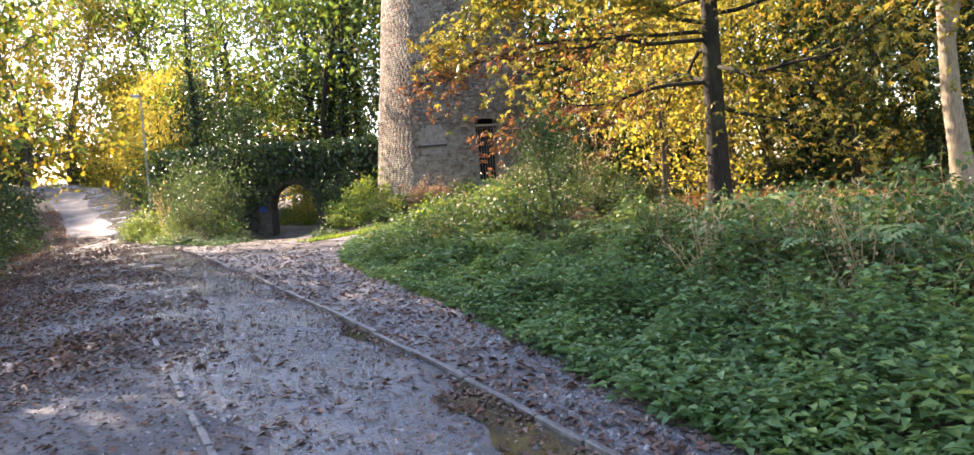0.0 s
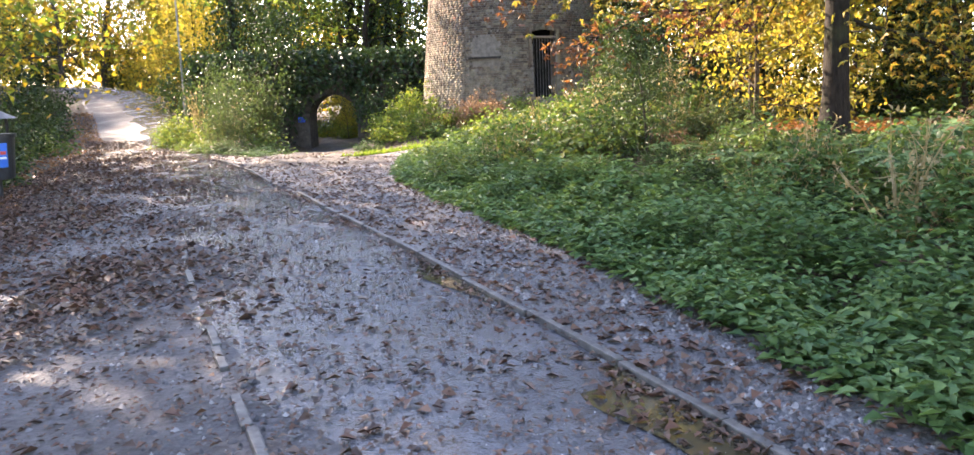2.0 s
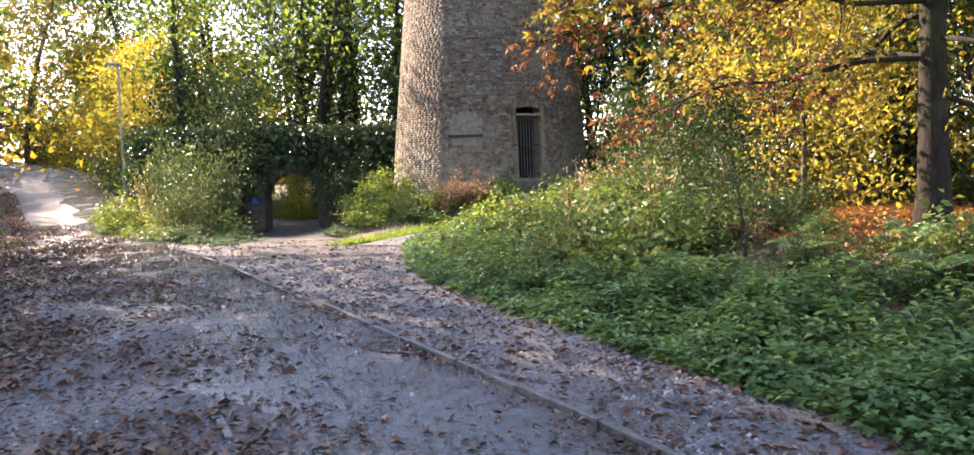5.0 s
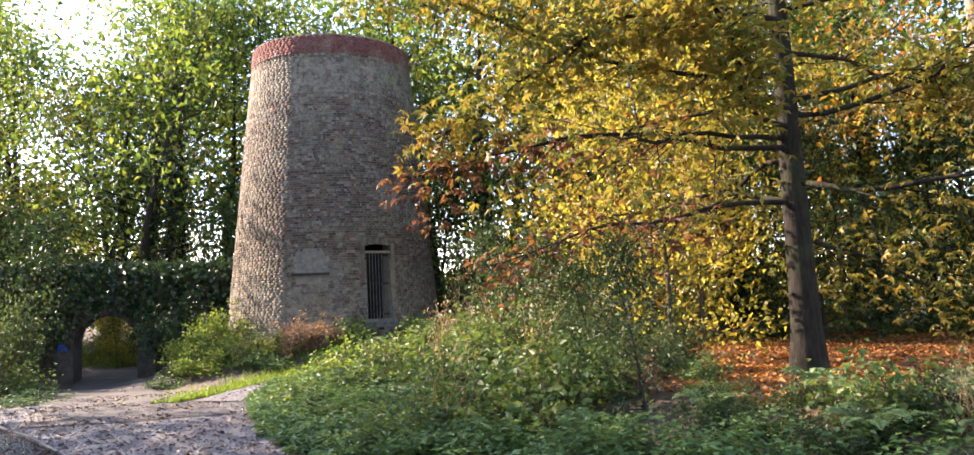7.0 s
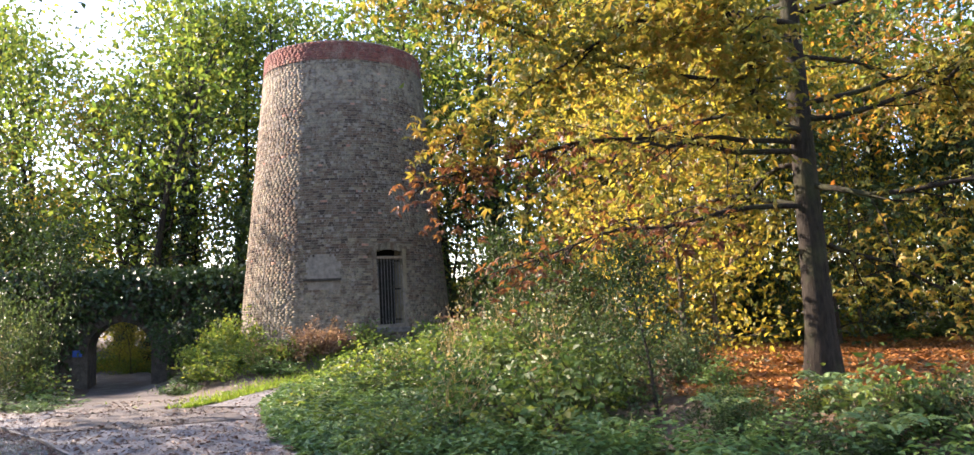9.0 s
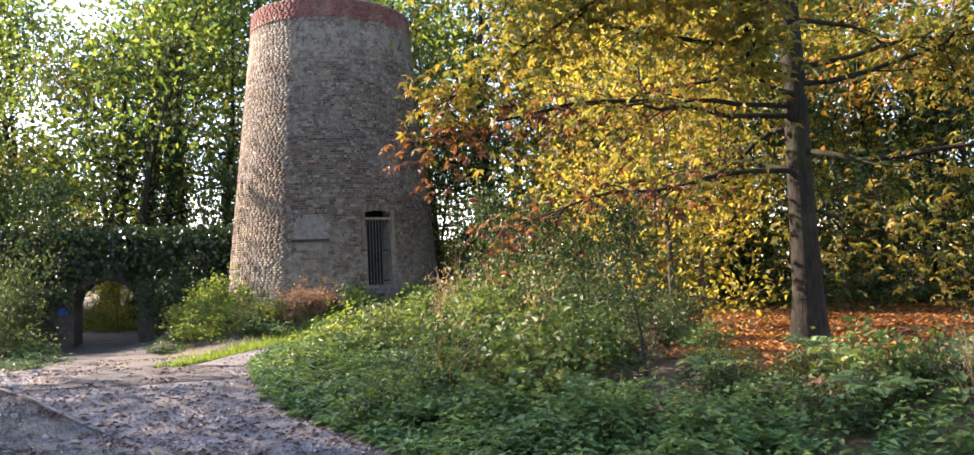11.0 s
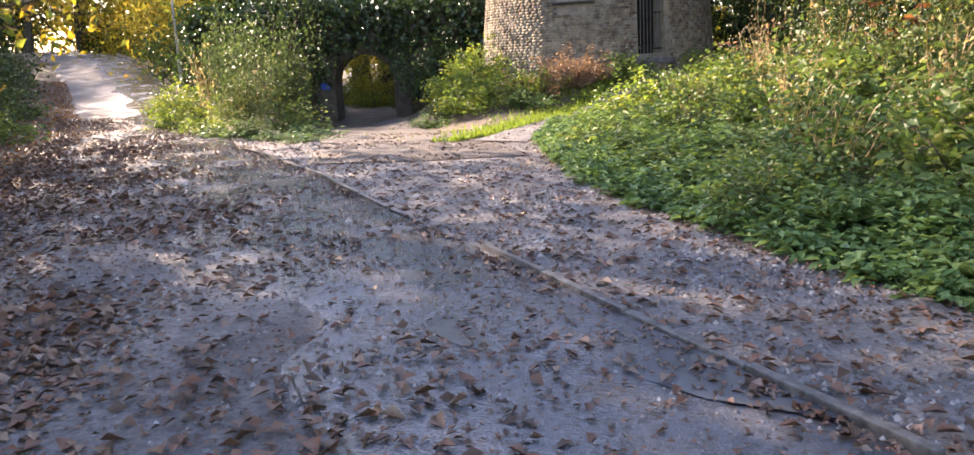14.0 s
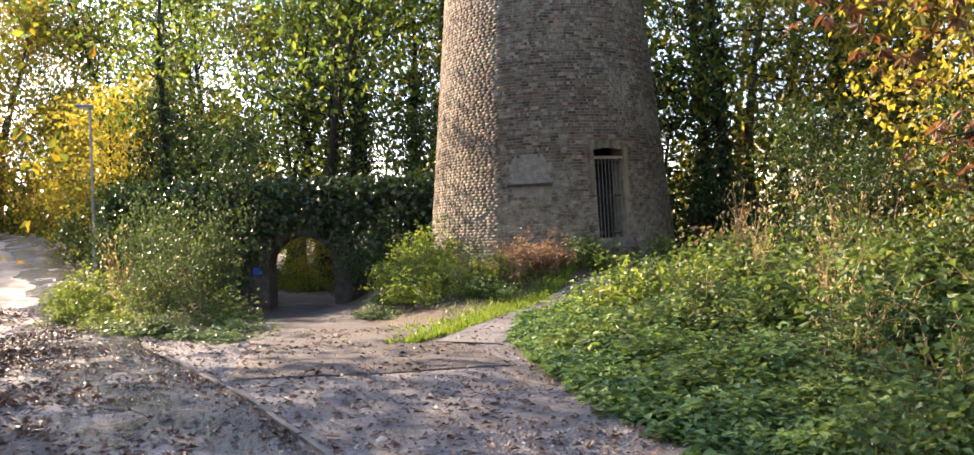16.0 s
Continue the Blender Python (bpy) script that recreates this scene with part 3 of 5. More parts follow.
# ---- kerbs ----
def edging(name, label, points, width, height, mat, piece=0.9, gaps=()):
    """A line of edging pieces set into the ground."""
    root = tagged(new(name), label, "kerb")
    pts = [np.array(p, float) for p in points]
    for a, b in zip(pts, pts[1:]):
        n = max(1, round(np.linalg.norm(b - a) / piece))
        for i in range(n):
            p, q = a + (b - a) * i / n, a + (b - a) * (i + 1) / n
            mid = (p + q) / 2
            if any(g0 < mid[1] < g1 for g0, g1 in gaps):
                continue
            z = (on_land(*p) + on_land(*q)) / 2 + height - 0.09 + rng.uniform(-0.012, 0.006)
            length = float(np.linalg.norm(q - p)) - rng.uniform(0.006, 0.02)
            m = Matrix.Translation((mid[0] + rng.uniform(-0.008, 0.008), mid[1], z)) @ Matrix.Rotation(math.atan2(*(q - p)[::-1]) + rng.uniform(-0.012, 0.012), 4, "Z") \
                @ Matrix.Rotation(math.atan2(on_land(*q) - on_land(*p), length), 4, "Y").inverted() @ Matrix.Rotation(rng.uniform(-0.08, 0.08), 4, "X")
            part("kerbstone", box_bm(length, width, 0.18, m, 0.008), mat, root)
    return root


edging("edging_kerb", "thin damp concrete edging, darkened for its shaded side, between asphalt and gravel",
       [(float(road_right(y)), y) for y in (-4, 0, 4.1, 5.6, 8.5, 13.3, 15, 17.5, 20.4)], 0.046, 0.07, m_edging, 0.92, gaps=((13.3, 14.6),))
edging("sunken_kerb", "half-buried concrete edging showing through leaf litter",
       [(-0.6, 2.2), (-1.7, 4.5), (-2.85, 6.75), (-3.7, 8.5), (-4.8, 11)], 0.05, 0.052, m_edging, 0.45, gaps=((2.9, 3.4), (5.2, 5.7), (6.6, 7.3), (7.9, 8.6), (9.3, 10.1)))
edging("timber_edging", "weathered timber boards edging the rising lane",
       [(float(road_right(y)) + 0.15, y) for y in (24, 28, 33, 38, 43, 48)], 0.06, 0.16, m_timber, 1.6)


# ---- the tower ----
def tower_radius(z):
    return 3.62 - 0.094 * (z - 0.4)


TOWER_TOP, TOWER_FOOT = 10.42, 0.3
DOOR = math.atan2(29.85 - TOWER[1], 0.22 - TOWER[0])          # bearing of the doorway
DOOR_LOW, DOOR_HIGH, DOOR_WIDE = 1.18, 3.55, 0.92
PANEL = DOOR - 0.62
PANEL_LOW, PANEL_HIGH, PANEL_WIDE = 2.35, 3.45, 1.0


def build_tower():
    root = tagged(new("windmill_tower"), "disused round brick windmill tower, tapering, with red coping", "tower")
    cx, cy = TOWER
    # core of mortar behind the bricks, left open at the doorway
    sides, levels = 288, np.linspace(TOWER_FOOT - 0.6, TOWER_TOP, 42)
    bm = bmesh.new()
    rings = []
    for z in levels:
        rings.append([bm.verts.new((cx + (tower_radius(z) - 0.0019) * math.cos(DOOR + 2 * math.pi * (k + 0.5) / sides),
                                    cy + (tower_radius(z) - 0.0019) * math.sin(DOOR + 2 * math.pi * (k + 0.5) / sides), z)) for k in range(sides)])
    for i in range(len(levels) - 1):
        zm = (levels[i] + levels[i + 1]) / 2
        for k in range(sides):
            a = 2 * math.pi * (k + 1) / sides
            a = (a + math.pi) % (2 * math.pi) - math.pi
            if abs(a) * tower_radius(zm) < DOOR_WIDE / 2 - 0.02 and DOOR_LOW < zm < DOOR_HIGH:
                continue
            bm.faces.new((rings[i][k], rings[i][(k + 1) % sides], rings[i + 1][(k + 1) % sides], rings[i + 1][k]))
    inner = []
    for z in (TOWER_TOP, TOWER_TOP - 3):
        inner.append([bm.verts.new((cx + (tower_radius(z) - 0.5) * math.cos(2 * math.pi * k / sides + DOOR), cy + (tower_radius(z) - 0.5) * math.sin(2 * math.pi * k / sides + DOOR), z)) for k in range(sides)])
    for k in range(sides):
        j = (k + 1) % sides
        bm.faces.new((rings[-1][k], rings[-1][j], inner[0][j], inner[0][k]))
        bm.faces.new((inner[0][k], inner[0][j], inner[1][j], inner[1][k]))
    bm.faces.new(inner[1])
    part("core", bm, m_mortar, root, "weathered lime mortar")
    # bricks, course by course, on the face that can be seen
    course, length, gap = 0.077, 0.225, 0.007
    groups = {"old": ([], []), "red": ([], []), "patch": ([], [])}
    singles = []
    z, row = TOWER_FOOT - 0.3, 0
    while z < TOWER_TOP - course:
        r = tower_radius(z)
        long = row % 2 == 0
        n = int(2 * math.pi * r / (length if long else length * 0.62))
        step = 2 * math.pi / n
        shift = rng.random()
        for k in range(n):
            a = (k + shift) * step
            rel = (a - DOOR + math.pi) % (2 * math.pi) - math.pi
            if not -2.2 < rel < 1.8:
                continue
            arc, zc = rel * r, z + course / 2
            top = DOOR_HIGH - 0.5 * (arc / DOOR_WIDE) ** 2
            if abs(arc) < DOOR_WIDE / 2 + 0.03 and DOOR_LOW - 0.04 < zc < top + 0.24:
                continue
            pa = (rel - (PANEL - DOOR)) * r
            in_panel = abs(pa) < PANEL_WIDE / 2 and PANEL_LOW < zc < PANEL_HIGH - 0.5 * (pa / PANEL_WIDE) ** 2
            out = rng.normal(0, 0.0005) + (-0.09 if in_panel else 0.0)
            if zc > TOWER_TOP - 0.66:
                kind, out = "red", out * 0.3 + 0.02
            elif in_panel and zc > PANEL_LOW + 0.35:
                kind = "patch"
            else:
                kind = "patch" if rng.random() < 0.012 else "old"
            if rng.random() < 0.012 and kind == "old":
                out -= 0.015
            half = step * r / 2 - gap / 2
            a0, a1 = DOOR + rel - half / r, DOOR + rel + half / r
            h = course - gap
            ro = r + out
            dz = rng.normal(0, 0.0015)
            vs = []
            for rr, inset in ((r - 0.05, 0.0), (ro, 0.0015)):
                for aa, zz in ((a0 + inset / r, z + inset), (a1 - inset / r, z + inset), (a1 - inset / r, z + h - inset), (a0 + inset / r, z + h - inset)):
                    rs = rr - 0.094 * (zz - z)
                    vs.append((cx + rs * math.cos(aa), cy + rs * math.sin(aa), zz + dz))
            near_door = abs(arc) < 0.95 and 1.9 < zc < 3.95
            if near_door and len(singles) < 230 and kind == "old":
                singles.append((Vector((cx + r * math.cos(DOOR + rel), cy + r * math.sin(DOOR + rel), z)), DOOR + rel, half, out))
            else:
                groups[kind][0].append(vs)
        z += course
        row += 1
    faces = np.array([(4, 5, 6, 7), (0, 1, 5, 4), (2, 3, 7, 6), (1, 2, 6, 5), (3, 0, 4, 7)])
    for kind, mat, name, label in (("old", m_brick, "brickwork", "weathered brown-grey brick courses with lichen"), ("red", m_brick_red, "coping_bricks", "newer red brick coping courses"),
                                   ("patch", m_brick_patch, "repair_bricks", "pinkish repair bricks")):
        v = np.array(groups[kind][0])
        f = (np.arange(len(v))[:, None, None] * 8 + faces[None]).reshape(-1, 4)
        ob = child(name, mesh_of(name, v.reshape(-1, 3), f, mat), root, label)
        tagged(ob, kind="stuff")
    # single bricks round the doorway, sharing two meshes
    shared = {}
    for place, bearing, half, out in singles:
        key = round(half, 2)
        if key not in shared:
            bm = box_bm(0.1, 2 * key, 0.066, Matrix.Translation((-0.05, 0, 0.033)), 0.004)
            me = bpy.data.meshes.new("brick")
            bm.to_mesh(me)
            bm.free()
            me.materials.append(m_brick)
            shared[key] = me
        ob = child("brick", shared[key], root)
        ob.matrix_basis = Matrix.Translation(place + Vector((math.cos(bearing), math.sin(bearing), 0)) * out) @ Matrix.Rotation(bearing, 4, "Z")
    # doorway: reveal, lintel arch, grille
    m = Matrix.Translation((cx, cy, 0)) @ Matrix.Rotation(DOOR - math.pi / 2, 4, "Z")      # local y points outwards
    r = tower_radius(2.2)

    def put(name, bm, mat, parent, label=""):
        bmesh.ops.transform(bm, matrix=m, verts=bm.verts[:])
        return part(name, bm, mat, parent, label)
    for sx in (-1, 1):
        put("reveal", box_bm(0.12, 0.62, DOOR_HIGH - DOOR_LOW + 0.1, Matrix.Translation((sx * (DOOR_WIDE / 2 + 0.05), r - 0.36, (DOOR_LOW + DOOR_HIGH) / 2)), 0.01), m_brick, root)
    # panel behind the bars, its shade put into the colour
    put("doorway_back", box_bm(DOOR_WIDE + 0.6, 0.1, 3.0, Matrix.Translation((0, r - 1.3, 2.4))), m_inside_shade, root, "near-black panel painting the shade inside the tower")
    put("sill", box_bm(DOOR_WIDE + 0.3, 0.5, 0.16, Matrix.Translation((0, r - 0.12, DOOR_LOW - 0.09)), 0.02), m_kerb, root, "worn stone doorstep")
    count = 13
    for k in range(count):
        a = (k - (count - 1) / 2) * 0.092
        rr = tower_radius(3.6)
        top = Matrix.Translation((math.sin(a) * 1.2, rr - 0.05 + 0.01 * math.cos(k), DOOR_HIGH - 1.08 + math.cos(a) * 1.2 + 0.02)) @ Matrix.Rotation(-a, 4, "Y")
        put("arch_brick", box_bm(0.1, 0.16, 0.225, top, 0.006), m_brick, root)
    grille = tagged(child("door_grille", None, root), "black iron bars closing the doorway")
    grille.name = "door_grille"
    for k in range(9):
        x = (k - 4) * 0.104
        top = DOOR_HIGH - 0.18 - 0.6 * x * x
        put("bar", rod_bm((x, r - 0.2, DOOR_LOW - 0.02), (x, r - 0.26, top), 0.009, sides=6), m_iron_pale, grille)
    for z in (DOOR_LOW + 0.22, 2.35, DOOR_HIGH - 0.32):
        put("rail", box_bm(DOOR_WIDE, 0.015, 0.05, Matrix.Translation((0, r - 0.225 - 0.02 * (z - 1.2), z)), 0.003), m_iron, grille)
    put("lintel", box_bm(DOOR_WIDE + 0.04, 0.14, 0.07, Matrix.Translation((0, r - 0.2, DOOR_HIGH - 0.22)), 0.006), m_timber, root, "pale weathered door head")
    # sill under the blind recess
    pm = Matrix.Translation((cx, cy, 0)) @ Matrix.Rotation(PANEL - math.pi / 2, 4, "Z")
    bm = box_bm(PANEL_WIDE + 0.15, 0.16, 0.07, pm @ Matrix.Translation((0, tower_radius(PANEL_LOW + 0.3) - 0.02, PANEL_LOW + 0.33)), 0.01)
    part("recess_sill", bm, m_brick_dark, root, "dark projecting brick sill")
    return root


build_tower()


# ---- the bridge ----
def build_bridge():
    root = tagged(new("arched_bridge"), "small dark brick bridge with an arched passage, overgrown with ivy", "bridge")
    cx, y0, y1, half, spring, floor = -8.52, 35.2, 36.5, 1.02, 0.72, -0.9
    top, x0, x1 = 2.75, -14.5, -3.0
    arcs = [(cx + half * math.cos(a), spring + 0.92 * math.sin(a)) for a in np.linspace(math.pi, 0, 25)]
    under = [(cx - half, floor)] + arcs + [(cx + half, floor)]
    bm = bmesh.new()

    def face(*corners):
        bm.faces.new([bm.verts.new(c) for c in corners])
    for y in (y0, y1):
        face((x0, y, floor), (cx - half, y, floor), (cx - half, y, top), (x0, y, top))
        face((cx + half, y, floor), (x1, y, floor), (x1, y, top), (cx + half, y, top))
        for (xa, za), (xb, zb) in zip(arcs, arcs[1:]):
            face((xa, y, za), (xb, y, zb), (xb, y, top), (xa, y, top))
    for (xa, za), (xb, zb) in zip(under, under[1:]):
        face((xa, y0, za), (xa, y1, za), (xb, y1, zb), (xb, y0, zb))
    face((x0, y0, top), (x1, y0, top), (x1, y1, top), (x0, y1, top))
    for x in (x0, x1):
        face((x, y0, floor), (x, y1, floor), (x, y1, top), (x, y0, top))
    bmesh.ops.remove_doubles(bm, verts=bm.verts[:], dist=0.0005)
    bmesh.ops.recalc_face_normals(bm, faces=bm.faces[:])
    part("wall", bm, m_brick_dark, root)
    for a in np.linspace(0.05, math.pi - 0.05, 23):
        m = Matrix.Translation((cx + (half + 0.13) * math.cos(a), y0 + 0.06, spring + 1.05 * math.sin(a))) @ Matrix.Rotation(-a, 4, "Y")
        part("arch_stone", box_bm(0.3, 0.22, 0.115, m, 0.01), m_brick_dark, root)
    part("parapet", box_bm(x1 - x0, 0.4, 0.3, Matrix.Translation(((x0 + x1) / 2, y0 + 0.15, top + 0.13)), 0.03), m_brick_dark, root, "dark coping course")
    part("paint_mark", box_bm(0.3, 0.012, 0.22, Matrix.Translation((cx - 1.35, y0 - 0.008, 0.6)), 0.004), m_paint_blue, root, "small blue sprayed mark")
    n = 9000
    x, z = rng.uniform(x0, x1, n), rng.uniform(-0.6, top + 0.5, n)
    keep = (np.hypot((x - cx) / 1.12, (z - spring) / 1.15) > 1.0) & ((z > spring) | (np.abs(x - cx) > 1.5))
    keep &= rng.random(n) < 0.25 + 0.75 * smooth(0.9, 2.0, z + 0.45 * np.sin(x * 2.3))
    x, z = x[keep], z[keep]
    n = len(x)
    at = np.stack([x, y0 - 0.03 - rng.exponential(0.12, n) * smooth(0.5, 2.5, z) * 2.2, z], 1)
    cap = rng.uniform((x0, y0 - 0.4, top + 0.2), (x1, y1, top + 0.75), (3500, 3))
    at = np.concatenate([at, cap])
    n = len(at)
    out = random_ways(n) * 0.7 + np.array([0, -0.7, 0.35])
    s = rng.uniform(0.1, 0.22, n)
    v, f = leaf_arrays(at, random_ways(n, -0.7), out, s, s * 0.85)
    tagged(new("ivy", mesh_of("ivy", v, f, m_ivy)), "dark ivy draped over the bridge wall", "ivy", kind="stuff")


build_bridge()


# ---- lamp and bin ----
def build_lamp(x, y):
    root = tagged(new("street_lamp"), "slim galvanised street lamp beside the rising lane", "street lamp")
    z = on_land(x, y)
    part("base", rod_bm((0, 0, -0.2), (0, 0, 1.1), 0.07, 0.07, 14), m_galvanised, root)
    part("pole", rod_bm((0, 0, 1.05), (0, 0, 5.3), 0.045, 0.035, 14), m_galvanised, root)
    part("collar", rod_bm((0, 0, 1.06), (0, 0, 1.14), 0.075, 0.05, 14), m_galvanised, root)
    head = part("lamp_head", box_bm(0.5, 0.2, 0.1, Matrix.Translation((-0.16, 0, 5.35)) @ Matrix.Rotation(0.08, 4, "Y"), 0.03), m_galvanised, root)
    part("lens", box_bm(0.36, 0.15, 0.03, Matrix.Translation((-0.18, 0, 5.29)), 0.01), m_lens, head, "pale diffuser")
    root.matrix_basis = pose(x, y, z, 0, 0, 0)


build_lamp(-14.75, 35.0)


def build_bin(x, y, turn):
    root = tagged(new("litter_bin"), "black plastic litter bin with a domed hood on a post", "litter bin")
    part("post", rod_bm((0, 0, -0.2), (0, 0, 0.35), 0.05, sides=12), m_plastic, root)
    bm = bmesh.new()
    bmesh.ops.create_cone(bm, cap_ends=True, segments=28, radius1=0.24, radius2=0.3, depth=0.68, matrix=Matrix.Translation((0, 0, 0.66)))
    bmesh.ops.bevel(bm, geom=[e for e in bm.edges if len(e.link_faces) == 2 and abs(e.verts[0].co.z - e.verts[1].co.z) < 0.01], offset=0.02, segments=2, affect="EDGES")
    part("body", bm, m_plastic, root)
    part("rim", rod_bm((0, 0, 0.97), (0, 0, 1.03), 0.325, 0.325, 28), m_plastic, root, "thick rolled rim")
    for k in range(3):
        a = k * 2.094 + 0.4
        part("strut", box_bm(0.05, 0.02, 0.3, Matrix.Translation((0.29 * math.cos(a), 0.29 * math.sin(a), 1.14)) @ Matrix.Rotation(a + 1.57, 4, "Z"), 0.004), m_plastic, root)
    bm = bmesh.new()
    bmesh.ops.create_cone(bm, cap_ends=True, segments=28, radius1=0.38, radius2=0.07, depth=0.15, matrix=Matrix.Translation((0, 0, 1.34)))
    part("hood", bm, m_plastic, root, "shallow conical hood")
    sticker = part("sticker", box_bm(0.13, 0.012, 0.38, Matrix.Translation((0, -0.284, 0.7)) @ Matrix.Rotation(0.088, 4, "X"), 0.003), m_sticker, root, "upright blue sticker")
    part("stripe", box_bm(0.085, 0.012, 0.05, Matrix.Translation((0, -0.291, 0.74)) @ Matrix.Rotation(0.088, 4, "X")), m_red, sticker, "red bar")
    part("print", box_bm(0.09, 0.012, 0.03, Matrix.Translation((0, -0.287, 0.66)) @ Matrix.Rotation(0.088, 4, "X")), m_white, sticker, "white bar")
    root.matrix_basis = pose(x, y, on_land(x, y), 0, 0, turn)


build_bin(-8.95, 13.9, 55)

# ---- trees ----
rng = np.random.default_rng(23)
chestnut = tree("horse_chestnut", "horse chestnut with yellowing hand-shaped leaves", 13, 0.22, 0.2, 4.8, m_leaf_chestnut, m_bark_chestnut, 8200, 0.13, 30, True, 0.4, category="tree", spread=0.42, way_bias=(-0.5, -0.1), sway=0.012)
chestnut.matrix_basis = pose(4.45, 15.0, on_land(4.45, 15.0))
for z, way, length, mat, count in ((3.3, (-1, 0.0, 0.02), 5.6, m_leaf_rust, 260), (4.4, (-1, 0.12, 0.08), 6.2, m_leaf_chestnut, 420), (2.5, (-1, 0.2, -0.02), 4.4, m_leaf_rust, 200), (5.2, (-1, -0.15, 0.1), 5.6, m_leaf_chestnut, 900),
                                   (3.6, (-0.9, -0.5, 0.05), 3.8, m_leaf_chestnut, 700), (6.0, (-1, 0.1, 0.12), 5.4, m_leaf_chestnut, 420), (4.0, (0.9, -0.4, 0.1), 4.2, m_leaf_chestnut, 700)):
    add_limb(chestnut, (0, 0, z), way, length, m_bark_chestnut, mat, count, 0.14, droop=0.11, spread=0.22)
young = tree("young_maple", "slender maple with glowing yellow leaves", 8, 0.06, 0.12, 2.3, m_leaf_yellow, m_bark, 4600, 0.13, 18, False, 0.0, spread=0.4, category="tree")
tagged(young, group="young maples")
young.matrix_basis = pose(4.2, 18.6, on_land(4.2, 18.6))
for x, y, turn, s in ((7.2, 22.5, 130, 1.15), (9.5, 26.5, 40, 1.3), (6.0, 27.0, 300, 1.25), (12.5, 24, 77, 1.0), (5.2, 22.5, 10, 1.1), (-9.3, 41.6, 60, 0.42), (-8.3, 43.0, 160, 0.5), (-10.2, 44.0, 250, 0.5)):
    copy_thing(young, pose(x, y, on_land(x, y), 0, 0, turn) @ Matrix.Scale(s, 4))
forked = tree("sycamore", "pale-barked forked sycamore with thin autumn leaves", 14, 0.22, 0.35, 4.2, m_leaf_orange, m_bark_pale, 3200, 0.15, 14, False, 0.1, category="tree", fork=True, lean=(-0.1, 0))
forked.matrix_basis = pose(9.9, 16.2, on_land(9.9, 16.2))

ash = tree("ash", "tall slim woodland ash with yellow-green leaves", 17, 0.2, 0.24, 6.0, m_leaf_green, m_bark_dark, 3600, 0.27, 22, False, 0.12, spread=0.7)
ivied = tree("ivied_ash", "tall ash with an ivy-clad trunk", 18, 0.22, 0.34, 5.5, m_leaf_green, m_bark_dark, 3600, 0.27, 20, False, 0.12, ivy=0.55, spread=0.85)
turning = tree("sycamore", "woodland sycamore turning yellow", 15, 0.22, 0.14, 5.8, m_leaf_turning, m_bark, 7000, 0.22, 22, False, 0.05, spread=0.7)
golden = tree("maple", "bright yellow and orange autumn maple", 11, 0.17, 0.1, 4.0, m_leaf_yellow, m_bark_dark, 7400, 0.2, 22, False, 0.1, spread=0.6)
bare = tree("hawthorn", "thin tangled understorey tree with sparse leaves", 7.5, 0.09, 0.1, 2.6, m_leaf_dark, m_bark_dark, 2600, 0.19, 20, False, 0.0, spread=0.5)
pole = tree("ivied_ash", "tall bare-stemmed ash wrapped in dark ivy", 19, 0.2, 0.5, 3.6, m_leaf_green, m_bark_dark, 2600, 0.24, 16, False, 0.1, ivy=0.72, spread=0.7)
templates = {"p": pole, "a": ash, "i": ivied, "t": turning, "g": golden, "b": bare}
used = set()
for one in templates.values():
    tagged(one, group="woodland trees")


def plant(key, x, y, scale=1.0):
    m = pose(x, y, on_land(x, y), rng.uniform(-2, 2), rng.uniform(-2, 2), rng.uniform(0, 360)) @ Matrix.Scale(scale * rng.uniform(0.92, 1.08), 4)
    if key not in used:
        used.add(key)
        templates[key].matrix_basis = m
    else:
        copy_thing(templates[key], m)


